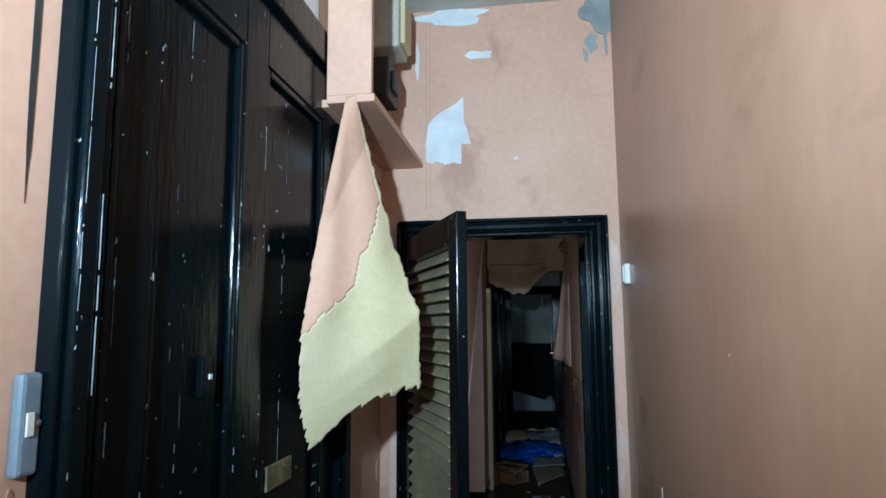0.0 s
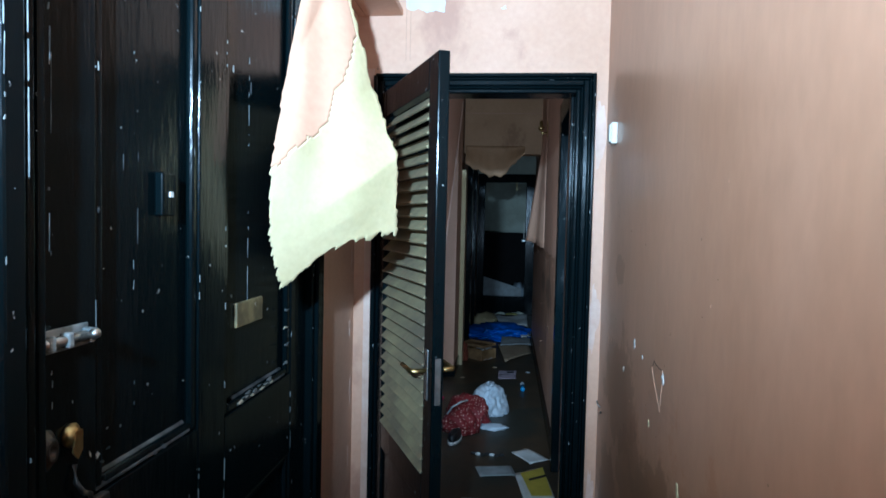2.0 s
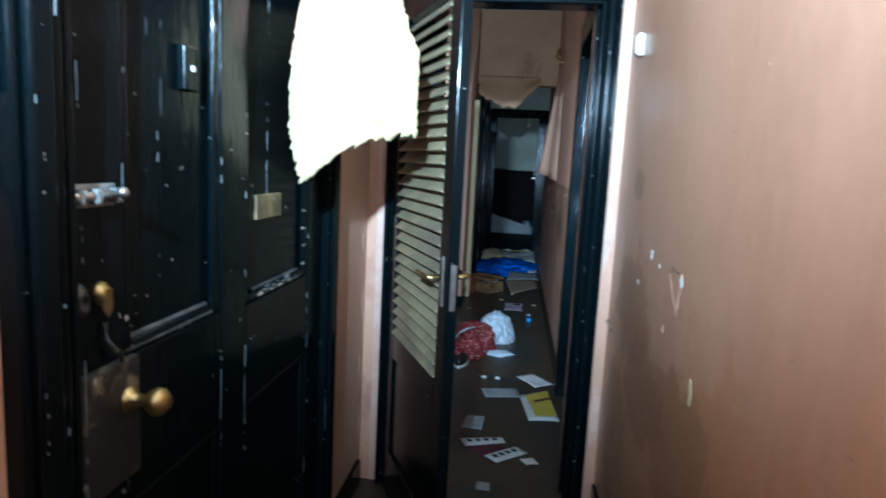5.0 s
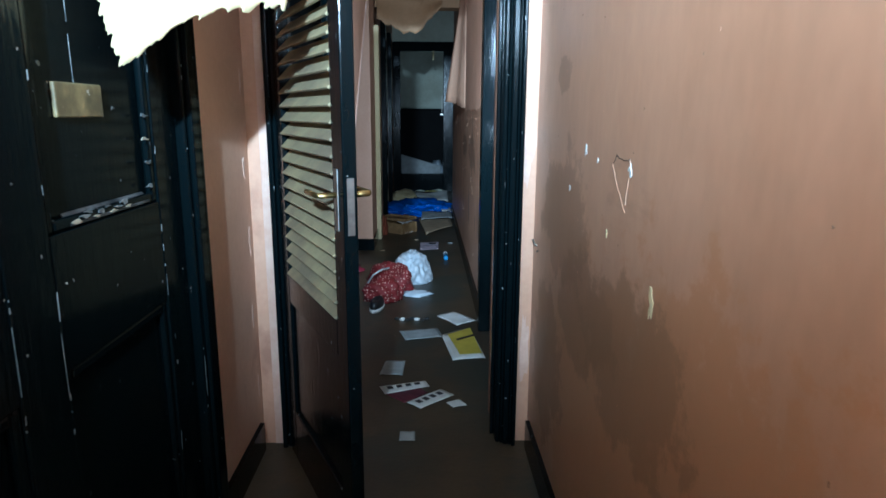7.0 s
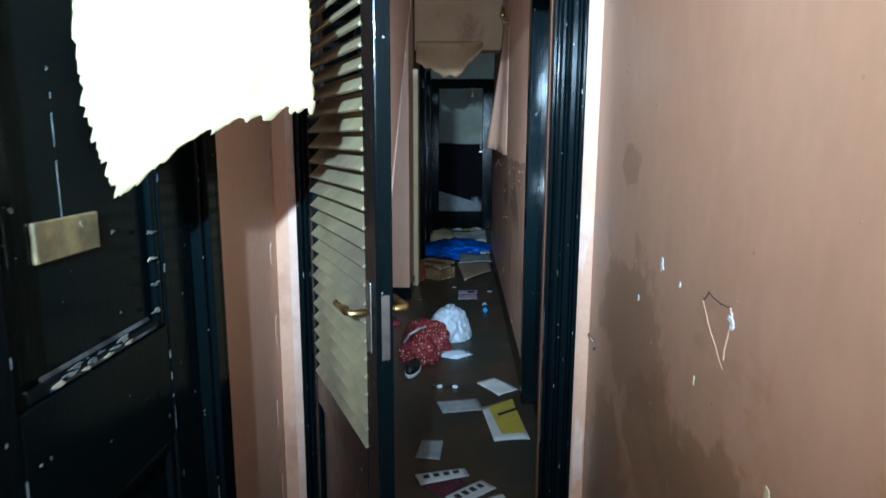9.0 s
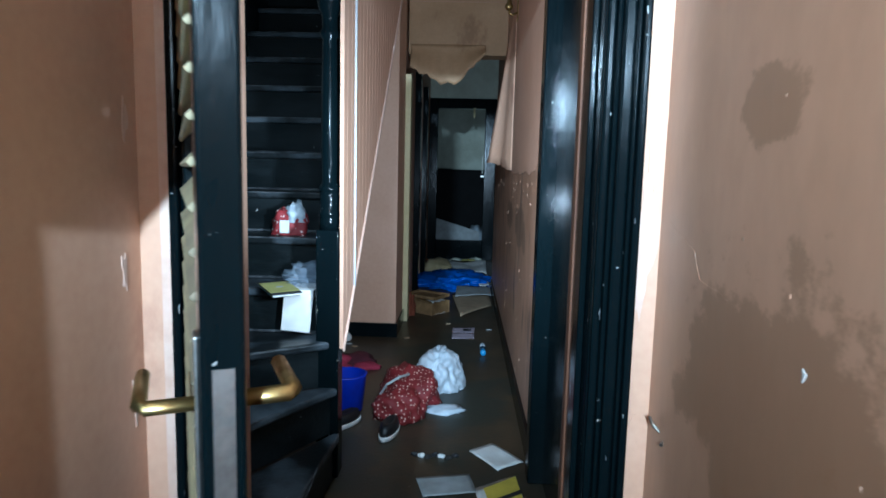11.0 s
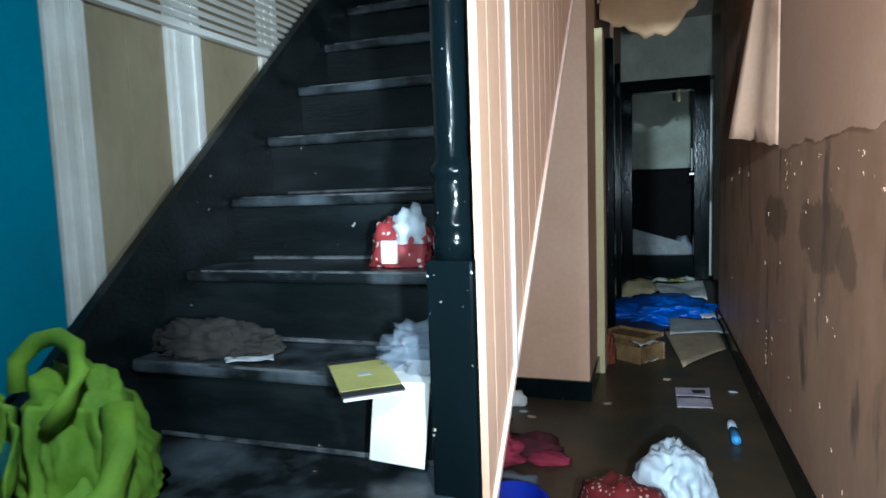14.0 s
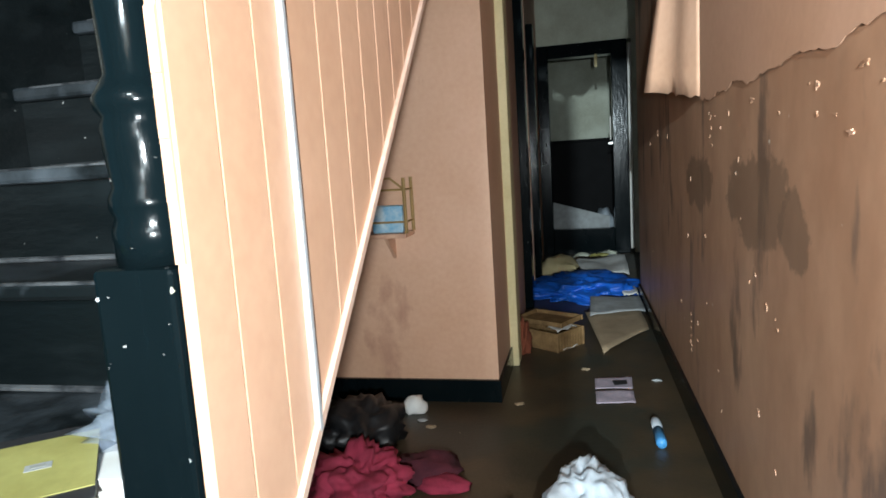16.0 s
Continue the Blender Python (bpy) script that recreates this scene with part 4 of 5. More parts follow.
tube(bm, [(LEFT + 0.02, 2.87, 2.19), (LEFT + 0.05, 2.9, 2.2), (LEFT + 0.06, 2.93, 2.18)], 0.003, 6)
part("cable", bm, RUBBER, sw)
rs = thing("door_contact", "small white plastic box on the brown-pink wall", "sensor", (RIGHT, 2.95, 1.8))
part("body", boxbm((RIGHT - 0.022, 2.925, 1.775), (RIGHT, 2.97, 1.85), 0.004), WHITE, rs)
part("cover", boxbm((RIGHT - 0.028, 2.93, 1.782), (RIGHT - 0.022, 2.965, 1.843), 0.002), WHITE, rs)
hook = thing("latch_hook", "bent rusty latch hook on the door frame edge", "hook", (0.56, 3.13, 0.77))
bm = bmesh.new()
tube(bm, [(0.57, 3.137, 0.80), (0.572, 3.12, 0.79), (0.59, 3.1, 0.775), (0.575, 3.08, 0.77)], 0.0035, 6)
part("wire", bm, STEEL, hook)
# worn marks on the front door
for k in range(26):
    y = random.choice((1.425, 1.43, 1.55, 1.57, 1.86, 1.88, 2.0, 2.02, 2.4, 2.44, 2.52, 2.6, 2.64))
    z = random.uniform(0.4, 2.2)
    x = LEFT + 0.045 if y > 2.55 else DX
    if y in (2.6, 2.64):
        x = LEFT + 0.03
    ragged(fd if y < 2.55 else fframe, "paint_chip", (x - 0.0008, y, z), "x", random.uniform(0.002, 0.004), random.uniform(0.005, 0.014), k * 1.37, PLASTER if k % 2 else WORN, 0.0012, count=9, rough=0.8)
for k in range(22):
    lock = k < 10
    y = random.uniform(1.41, 1.60) if lock else random.choice((1.405, 1.42, 1.43, 2.0, 2.03))
    z = random.uniform(0.88, 1.12) if lock else random.uniform(0.9, 2.3)
    ragged(fd, "paint_chip", (DX + (0.0155 if lock and z < 1.07 and y < 1.58 else -0.0008), y, z), "x", random.uniform(0.004, 0.009), random.uniform(0.003, 0.010), k * 2.77, (PLASTER, TARNISH, GREYPAPER)[k % 3], 0.0012, count=13, rough=1.0)
for k in range(9):
    y = (1.66, 1.70, 2.08, 2.17, 1.585)[k % 5]
    x = DX - 0.0195
    ragged(fd, "joint_crack", (x, y + 0.0015 * (k % 2), random.uniform(1.15, 2.2)), "x", 0.0014, random.uniform(0.01, 0.04), k * 0.77, WORN, 0.0008, count=10, rough=0.8)
for a, b, lip in ((1.56, 1.85, 1.05), (2.07, 2.38, 1.035)):
    bm = prism(bmesh.new(), [(DX - 0.019, a, lip + 0.023), (DX - 0.019, b, lip + 0.023), (DX - 0.003, b, lip + 0.005), (DX - 0.003, a, lip + 0.005)], (0, 0, 0.004))
    part("dusty_ledge", bm, WORN, fd, "dust lying on the panel bead")
for y, z, tall in ((1.505, 1.165, 1.0), (1.456, 1.16, 1.6)):
    bm = lathe(bmesh.new(), [(0.017, 0), (0.018, 0.004), (0.012, 0.008), (0.0105, 0.014), (0.006, 0.013), (0.003, 0.006)], (DX, y, z), 18, (1, 0, 0))
    for v in bm.verts:
        v.co.z = z + (v.co.z - z) * tall
    rose = part("escutcheon", bm, BRASS if tall < 1.5 else TARNISH, fd, "old brass keyhole cover", True)
    if tall < 1.5:
        part("keyhole_flap", prism(bmesh.new(), [(DX + 0.013, y - 0.007, z + 0.008), (DX + 0.013, y + 0.007, z + 0.008), (DX + 0.011, y + 0.010, z - 0.022), (DX + 0.011, y, z - 0.034), (DX + 0.011, y - 0.010, z - 0.022)], (0.003, 0, 0)), BRASS, rose, "swinging brass flap")
part("curved_hook", tube(bmesh.new(), [(DX + 0.004, 1.51, 1.12), (DX + 0.008, 1.507, 1.095), (DX + 0.014, 1.515, 1.078), (DX + 0.016, 1.528, 1.07), (DX + 0.014, 1.532, 1.055)], 0.004, 8), TARNISH, fd, "bent brass hook", True)


def worn_line(parent, x, y, z0, z1, seed, wide=0.0016):
    """A joint or edge whose paint has rubbed off here and there."""
    bm = bmesh.new()
    dice = random.Random(int(seed * 100))
    z = z0 + dice.uniform(0, 0.2)
    while z < z1:
        run = dice.choice((0.004, 0.006, 0.01, 0.016, 0.05, 0.11))
        w = wide * dice.uniform(0.35, 1.0) * (0.45 if run > 0.04 else 1.0)
        off = dice.uniform(-0.0012, 0.0012)
        lean = dice.uniform(-0.001, 0.001)
        a, b = (y - w / 2 + off), (y + w / 2 + off)
        top = min(z + run, z1)
        prism(bm, [(x - 0.001, a, z), (x - 0.001, b, z + run * 0.15), (x - 0.001, b + lean, top), (x - 0.001, a + lean + w * 0.4, top - run * 0.1)], (0.0018, 0, 0))
        z += run + dice.choice((0.008, 0.02, 0.03, 0.16, 0.35))
    return part("worn_line", bm, SCUFF, parent, "paint rubbed off along a joint")


for k, (x, y) in enumerate(((DX, 1.47), (DX, DY0 + 0.128), (DX - 0.02, 1.69), (DX, MID - 0.058), (DX, MID + 0.058), (DX - 0.02, 2.16), (DX, DY1 - 0.128))):
    worn_line(fd, x, y, 1.1 if x < DX else 0.3, DT - 0.2, k * 1.9 + 0.5)
for k, (x, y) in enumerate(((LEFT + 0.045, FD0 + 0.016), (LEFT + 0.045, FD0 + 0.052), (LEFT + 0.03, FD0 + 0.075), (LEFT + 0.03, FD0 + 0.105), (LEFT + 0.03, DY1 + 0.006), (LEFT + 0.03, FD1 - 0.02))):
    worn_line(fframe, x, y, 0.3, FDTOP - 0.1, k * 2.7 + 0.2, 0.0022)
for k, x in enumerate((OP_R + 0.012, OP_R + 0.04, OP_R + 0.063, OP_L - 0.03, OP_L - 0.05)):
    for j in range(5):
        proud = 0.047 if x > OP_R + 0.06 or x < OP_L - 0.045 else 0.031
        ragged(door_frame, "paint_chip", (x, DOORWALL - proud + 0.002, 0.25 + 0.37 * j + 0.09 * k), "-y", 0.0028, 0.005 + 0.004 * ((j + k) % 3), j * 2.2 + k, GREYPAPER if (j + k) % 2 else WORN, 0.0012, count=9, rough=0.8)
part("raw_edge", boxbm((OP_R, 3.402, 0), (OP_R + 0.04, 3.44, 2.15), 0.003), RAWWOOD, door_frame, "bare orange-brown edge of the lining")

for k in range(7):
    y = NY - 0.0445
    x = NX + (0.040 if k % 3 else -0.040) + 0.003 * (k % 2)
    ragged(newel, "paint_chip", (x, y, random.uniform(0.45, 1.0)), "-y", random.uniform(0.003, 0.006), random.uniform(0.003, 0.007), k * 1.9, GREYBOX if k % 2 else GREYPAPER, 0.0012, count=9, rough=0.8)
for k in range(14):
    y, z = (2.09 + 0.021 * k, 1.045 + 0.006 * (k % 3)) if k < 10 else (2.385, 1.075 + 0.05 * (k - 10))
    ragged(fd, "torn_paint", (DX - 0.003, y, z), "x", random.uniform(0.018, 0.034), random.uniform(0.004, 0.008), k * 2.1, SCUFF if k % 3 else GREYBOX, 0.002 + 0.0004 * (k % 4), count=9, rough=0.8)
for k in range(9):
    ragged(fd, "torn_paint", (DX - 0.003, 1.57 + 0.032 * k, 1.058), "x", random.uniform(0.008, 0.02), random.uniform(0.003, 0.007), k * 2.7, WORN, 0.0015, count=9, rough=0.8)

# ---- window beside the stairs ----
win = thing("boarded_window", "white window frame boarded with stained plywood, slatted blind above", "window", (-1.3, 5.0, 0.9), kind="")
for a, b in ((4.42, 4.53), (4.80, 4.94), (5.25, 5.36)):
    bm = bmesh.new()
    box(bm, (-1.3, a, 0.3), (-1.27, b, 3.0), 0.004)
    box(bm, (-1.27, a + 0.02, 0.3), (-1.262, a + 0.045, 3.0), 0.003)
    box(bm, (-1.27, b - 0.045, 0.3), (-1.262, b - 0.02, 3.0), 0.003)
    part("mullion", bm, WHITE, win)
for a, b in ((4.53, 4.66), (4.664, 4.80), (4.94, 5.25), (5.36, 6.2)):
    part("plywood_board", boxbm((-1.298, a, 0.3), (-1.285, b, 3.0), 0.001), PLY, win, "stained plywood board")
z = 1.64
part("blind_rail", boxbm((-1.262, 4.5, z - 0.02), (-1.235, 5.9, z), 0.003), WHITE, win, "bottom rail of the blind")
while z < 3.0:
    m = Matrix.Translation((-1.248, 5.2, z + 0.02)) @ Matrix.Rotation(radians(55), 4, "Y")
    part("blind_slat", boxbm((-0.0125, -0.7, -0.0006), (0.0125, 0.7, 0.0006), 0, m), WHITE, win)
    z += 0.026
structure("teal_panel", boxbm((-1.3, 3.58, 0.3), (-1.272, 4.41, 3.0), 0.003), TEAL, "teal painted boarding beside the stairs", "panel")

# ---- paper on the passage wall and beam ----
wp = thing("loose_wallpaper", "peeling pink wallpaper hanging off the passage wall", "wallpaper", (CORR_R, 6.0, 1.3))


def wall_paper(u, v):
    y = 4.5 + 1.75 * v
    z0 = 1.26 + 0.02 * noise.noise(Vector((y * 6, 0, 0))) + 0.012 * noise.noise(Vector((y * 26, 1, 0))) + (0.2 * max(0, 4.9 - y))
    return Vector((CORR_R - 0.004 - 0.0005 * u, y, z0 + (CTOP - z0) * u))


part("flat_paper", sheet(10, 90, wall_paper, 0.0015), PINK, wp)


def flap(u, v):
    """u up, v away from the wall's seam to the free edge."""
    lean = max(0.0, 1 - u * 1.55)
    out = 0.16 * lean * v ** 1.6 + 0.006
    y = 6.25 + 0.24 * v + 0.08 * lean * v
    z = 1.275 + 0.055 * v + 0.02 * noise.noise(Vector((v * 9, 4, 0))) * (1 - u) + (CTOP - 1.3) * u
    return Vector((CORR_R - out - 0.02 * lean * math.sin(v * 6), y, z))


part("curled_flap", sheet(24, 14, flap, 0.002), PINK, wp, "paper curling into the passage", True)
bp = thing("hanging_paper", "torn tan paper sagging below the passage beam", "wallpaper", (0.0, 7.29, 2.2))


def sag(u, v):
    x = CORR_L + 0.02 + 0.62 * v
    drop = (0.12 + 0.3 * v if v < 0.42 else 0.246 if v < 0.62 else 0.246 * (1 - v) / 0.38) + 0.035 * noise.noise(Vector((v * 11, 2, 0))) + 0.015 * noise.noise(Vector((v * 37, 2, 0)))
    return Vector((x, 7.292 - 0.1 * u * math.sin(u * 2.2), 2.3 - (0.08 + max(0, drop)) * u))


part("paper", sheet(10, 40, sag, 0.002), TANPAPER, bp, "", True)
for k in range(12):
    ragged(wall_right_passage, "plaster_chip", (CORR_R, random.uniform(4.7, 8.4), random.uniform(0.14, 1.2)), "-x", random.uniform(0.006, 0.018), random.uniform(0.006, 0.022), k * 1.1, BARE if k % 3 else PINK, 0.002, count=9, rough=0.8)
for k in range(14):
    ragged(wall_right_passage, "plaster_flake", (CORR_R, 6.5 + 0.05 * noise.noise(Vector((k, 0, 0))) if k < 6 else random.uniform(5.2, 6.9), 0.28 + 0.03 * k if k < 6 else random.uniform(0.13, 0.5)), "-x", random.uniform(0.008, 0.022), random.uniform(0.004, 0.014), k * 1.7, PINK, 0.0015, count=12, rough=0.9)
dice = random.Random(5)
for k in range(34):
    y = dice.uniform(4.62, 6.2)
    near_tear = k < 24
    z = (1.21 + 0.2 * max(0, 4.9 - y) - abs(dice.gauss(0, 0.06))) if near_tear else dice.uniform(0.15, 0.9)
    ragged(wall_right_passage, "paper_remnant" if near_tear else "plaster_chip", (CORR_R, y, z), "-x", dice.uniform(0.005, 0.026 if near_tear else 0.008), dice.uniform(0.003, 0.012), k * 1.77 + 0.3, BARE if k % 3 else PINK, 0.0012 + 0.0003 * (k % 4), count=14, rough=0.9)
lj = thing("door_frame_5", "off-white door lining on the passage's left wall", "door frame", (-0.3, 7.15, 0), kind="structure")
part("lining", boxbm((-0.32, 7.1, 0), (-0.247, 7.25, 2.03), 0.004), CREAM, lj)
lk = thing("door_frame_6", "black gloss door frame far along the passage", "door frame", (-0.3, 9.0, 0), kind="structure")
part("jamb", boxbm((-0.32, 8.4, 0), (-0.26, 8.55, 2.25), 0.006), BLACK, lk)
part("jamb", boxbm((-0.32, 9.5, 0), (-0.26, 9.65, 2.25), 0.006), BLACK, lk)
part("door_leaf", boxbm((-0.32, 8.55, 0), (-0.30, 9.5, 2.15), 0.004), BLACK, lk)

seam_bm = bmesh.new()
box(seam_bm, (CORR_L, 7.298, 2.64), (CORR_R, 7.3, 2.648))
part("paper_seam", seam_bm, BROWNPINK, bp)
br = thing("wall_bracket", "tarnished brass lamp bracket high on the passage wall", "wall lamp", (CORR_R, 6.2, 2.3))
part("backplate", boxbm((CORR_R - 0.012, 6.17, 2.24), (CORR_R - 0.004, 6.23, 2.38), 0.003), BRASS, br)
part("arm", tube(bmesh.new(), [(CORR_R - 0.01, 6.2, 2.29), (CORR_R - 0.04, 6.2, 2.275), (CORR_R - 0.06, 6.2, 2.285), (CORR_R - 0.064, 6.2, 2.31)], 0.007, 8), BRASS, br, "", True)
part("cup", lathe(bmesh.new(), [(0.012, 0), (0.024, 0.012), (0.026, 0.03), (0.018, 0.034), (0.014, 0.08), (0.004, 0.082)], (CORR_R - 0.064, 6.2, 2.305), 16), BRASS, br, "", True)
hs = solo("hanging_tag", boxbm((0.295, END - 0.042, 2.03), (0.325, END - 0.032, 2.165), 0.002), CREAM, "pale strip hanging from the far door head", "tag")

# ---- litter on the floor ----
def paper_sheet(name, label, category, corners, z, mat, seed, curl=0.006, thick=0.001, group="litter on the floor"):
    """A slightly buckled sheet between four corners on the floor."""
    c = [Vector((x, y, 0)) for x, y in corners]
    def place(u, v):
        p = c[0].lerp(c[1], v).lerp(c[3].lerp(c[2], v), u)
        p.z = z + curl * (0.5 + 0.5 * noise.noise(Vector((u * 2.5 + seed, v * 2.5, seed)))) * (1 if 0 < u < 1 or 0 < v < 1 else 0.4)
        return p
    return solo(name, sheet(8, 8, place, thick), mat, label, category, group, True)


bagp = paper_sheet("printed_sheet", "white sheet with a yellow printed panel on the floor", "paper", ((0.28, 4.34), (0.45, 4.46), (0.5, 4.0), (0.33, 3.97)), 0.002, PAPER, 1.0)
def yellow(u, v):
    p = Vector((0.315, 4.33, 0)).lerp(Vector((0.45, 4.44, 0)), v).lerp(Vector((0.37, 4.03, 0)).lerp(Vector((0.485, 4.05, 0)), v), u)
    p.z = 0.012
    return p
part("yellow_panel", sheet(4, 4, yellow, 0.0008), YELLOW, bagp, "yellow print")
part("print_bar", prism(bmesh.new(), [(0.36, 4.25, 0.0135), (0.465, 4.33, 0.0135), (0.467, 4.30, 0.0135), (0.365, 4.225, 0.0135)], (0, 0, 0.0008)), DARKCARD, bagp)
paper_sheet("paper", "grey-white sheet of paper lying on the floor", "paper", ((0.26, 4.68), (0.37, 4.77), (0.5, 4.59), (0.38, 4.5)), 0.002, PAPER, 2.0)
paper_sheet("paper", "dirty pale sheet of paper on the floor", "paper", ((0.04, 4.41), (0.26, 4.46), (0.29, 4.31), (0.08, 4.26)), 0.002, GREYPAPER, 3.0)
paper_sheet("card", "dull greenish card on the floor", "card", ((-0.01, 3.97), (0.09, 3.97), (0.08, 3.79), (-0.03, 3.8)), 0.002, GREYPAPER, 4.0)
for corners, label in ((((-0.02, 3.66), (0.19, 3.72), (0.21, 3.66), (0.01, 3.58)), "folded leaflet with dark print on the floor"), (((0.11, 3.5), (0.26, 3.63), (0.32, 3.57), (0.17, 3.44)), "white leaflet with dark print on the floor")):
    leaf = paper_sheet("leaflet", label, "leaflet", corners, 0.005, PAPER, 5.0 + corners[0][0], 0.003)
    a, b, c, d = (Vector((x, y, 0.0105)) for x, y in corners)
    for k in range(4):
        u0, u1 = 0.12 + 0.2 * k, 0.24 + 0.2 * k
        q = [a.lerp(b, u0).lerp(d.lerp(c, u0), 0.25), a.lerp(b, u1).lerp(d.lerp(c, u1), 0.25), a.lerp(b, u1).lerp(d.lerp(c, u1), 0.6), a.lerp(b, u0).lerp(d.lerp(c, u0), 0.6)]
        part("print_block", prism(bmesh.new(), q, (0, 0, 0.0008)), DARKCARD, leaf)
paper_sheet("red_card", "dark red card under the leaflets", "card", ((0.0, 3.6), (0.16, 3.66), (0.2, 3.6), (0.1, 3.5)), 0.0025, MAROON, 6.0, 0.001)
paper_sheet("paper_scrap", "small white scrap of paper", "paper", ((0.28, 3.5), (0.34, 3.53), (0.37, 3.47), (0.31, 3.45)), 0.002, PAPER, 7.0)
paper_sheet("paper_scrap", "small white scrap of paper by the threshold", "paper", ((0.09, 3.25), (0.15, 3.25), (0.15, 3.18), (0.09, 3.18)), 0.002, GREYPAPER, 8.0)
for k in range(7):
    solo("rubbish_bit", lump((0.02 + 0.03 * k, 4.62 - 0.012 * (k % 3), 0.001), (0.018, 0.012, 0.012), 3 + k, 0.4, 2), (DARKCARD, PAPER, BROWNCLOTH)[k % 3], "small scrap of rubbish on the floor", "rubbish", "litter on the floor")
letter = paper_sheet("letter", "torn pinkish printed letter on the floor", "letter", ((0.14, 6.92), (0.32, 6.95), (0.31, 6.78), (0.14, 6.77)), 0.002, LILAC, 9.0)
paper_sheet("letter", "lower half of a torn printed letter", "letter", ((0.14, 6.755), (0.31, 6.765), (0.31, 6.61), (0.14, 6.59)), 0.002, LILAC, 10.0)
part("print_block", prism(bmesh.new(), [(0.22, 6.86, 0.0115), (0.29, 6.87, 0.0115), (0.29, 6.82, 0.0115), (0.23, 6.80, 0.0115)], (0, 0, 0.0008)), DARKCARD, letter)
for k, (x, y) in enumerate(((0.1, 7.05), (0.43, 6.9), (-0.55, 6.3), (-0.6, 6.36), (-0.2, 6.57))):
    solo("rubbish_bit", lump((x, y, 0.0), (0.022, 0.014, 0.006), 20 + k, 0.7, 2), GREYPAPER if k % 2 else CARDBOARD, "small torn scrap of paper on the floor", "rubbish", "litter on the floor")

tub = thing("glue_tube", "blue and white plastic tube lying on the floor", "tube", (0.355, 6.28, 0))
part("body", lathe(bmesh.new(), [(0.018, 0), (0.02, 0.02), (0.02, 0.12), (0.014, 0.125)], (0.365, 6.17, 0.02), 16, (0, 1, 0)), material("sky_blue_plastic", (0.08, 0.3, 0.62), 0.4, scale=12, grain=60), tub, smooth=True)
part("cap", lathe(bmesh.new(), [(0.014, 0.125), (0.02, 0.128), (0.019, 0.2), (0.012, 0.23), (0.004, 0.232)], (0.365, 6.17, 0.02), 16, (0, 1, 0)), WHITEBAG, tub, "white cap", True)

# spotted bag with a carrier bag
bag = thing("spotted_bag", "red bag with cream spots slumped on the floor", "bag", (-0.08, 5.25, 0))
part("body", lump((-0.06, 5.28, 0), (0.15, 0.24, 0.15), 4.2, 0.28, 4, 2.0, True, 12), DOTRED, bag, smooth=True)
part("front", lump((-0.10, 5.06, 0), (0.13, 0.13, 0.11), 8.9, 0.3, 4, 2.0), DOTRED, bag, smooth=True)
bm = bmesh.new()
tube(bm, [(-0.2, 5.1, 0.1), (-0.16, 5.05, 0.17), (-0.1, 5.08, 0.2), (-0.06, 5.16, 0.19)], 0.007)
part("strap", bm, GREYPAPER, bag, "pale strap")
solo("carrier_bag", lump((0.11, 5.56, 0), (0.11, 0.15, 0.155), 6.4, 0.2, 5, 1.4, True, -14, 0.035, 0.5, -0.3), WHITEBAG, "crumpled white plastic carrier bag on the floor", "bag", smooth=True)
solo("plastic_sheet", lump((0.13, 5.15, 0), (0.1, 0.06, 0.02), 7.4, 0.5, 3, 2.4), WHITEBAG, "flat scrap of white plastic on the floor", "plastic", smooth=True)
for (x, y, rz), s in (((-0.12, 4.83, 80), 1.0), ((-0.34, 4.92, 60), 0.9)):
    shoe = thing("shoe", "black slip-on shoe with a white sole", "shoe", (x, y, 0), "pair of shoes")
    m = Matrix.Translation((x, y, 0)) @ Matrix.Rotation(radians(rz), 4, "Z")
    bm = bmesh.new()
    for p in lathe(bm, [(0.6, 0.0), (0.98, 0.004), (1.0, 0.02), (0.95, 0.026)], (0, 0, 0), 28).verts:
        p.co = m @ Vector((p.co.x * 0.11 * s, p.co.y * 0.043 * s, p.co.z))
    part("sole", bm, PAPER, shoe, "white rubber sole", True)
    bm = bmesh.new()
    for p in lathe(bm, [(0.92, 0.022), (0.93, 0.04), (0.8, 0.065), (0.5, 0.075), (0.2, 0.05)], (0, 0, 0), 28).verts:
        p.co = m @ Vector((p.co.x * 0.11 * s, p.co.y * 0.043 * s, p.co.z))
    part("upper", bm, RUBBER, shoe, smooth=True)
bm = bmesh.new()
for v in lathe(bm, [(0.07, 0), (0.085, 0.01), (0.1, 0.19), (0.105, 0.2), (0.095, 0.2), (0.08, 0.02)], (-0.38, 5.12, 0), 24).verts:
    v.co.x += 0.01 * noise.noise(v.co * 9)
solo("blue_tub", bm, DEEPBLUE, "deep blue plastic tub on the floor under the stairs", "tub", smooth=True)
solo("magenta_cloth", lump((-0.68, 5.74, 0), (0.15, 0.15, 0.1), 2.4, 0.4, 5, 2.2, True, 0, 0.12), REDCLOTH, "crumpled magenta cloth heaped on the floor", "cloth", smooth=True)
solo("maroon_cloth", lump((-0.47, 5.92, 0), (0.13, 0.1, 0.05), 5.5, 0.5, 3, 2.6), MAROON, "dark maroon cloth beside the magenta heap", "cloth", smooth=True)
solo("pink_slipper", lump((-0.39, 5.82, 0), (0.09, 0.05, 0.03), 1.4, 0.3, 3, 2.2), REDCLOTH, "magenta slipper lying on the floor", "slipper", smooth=True)
solo("black_bag", lump((-0.78, 6.1, 0), (0.15, 0.18, 0.14), 3.4, 0.45, 4, 2.6), RUBBER, "black plastic bag crumpled under the stairs", "bag", smooth=True)
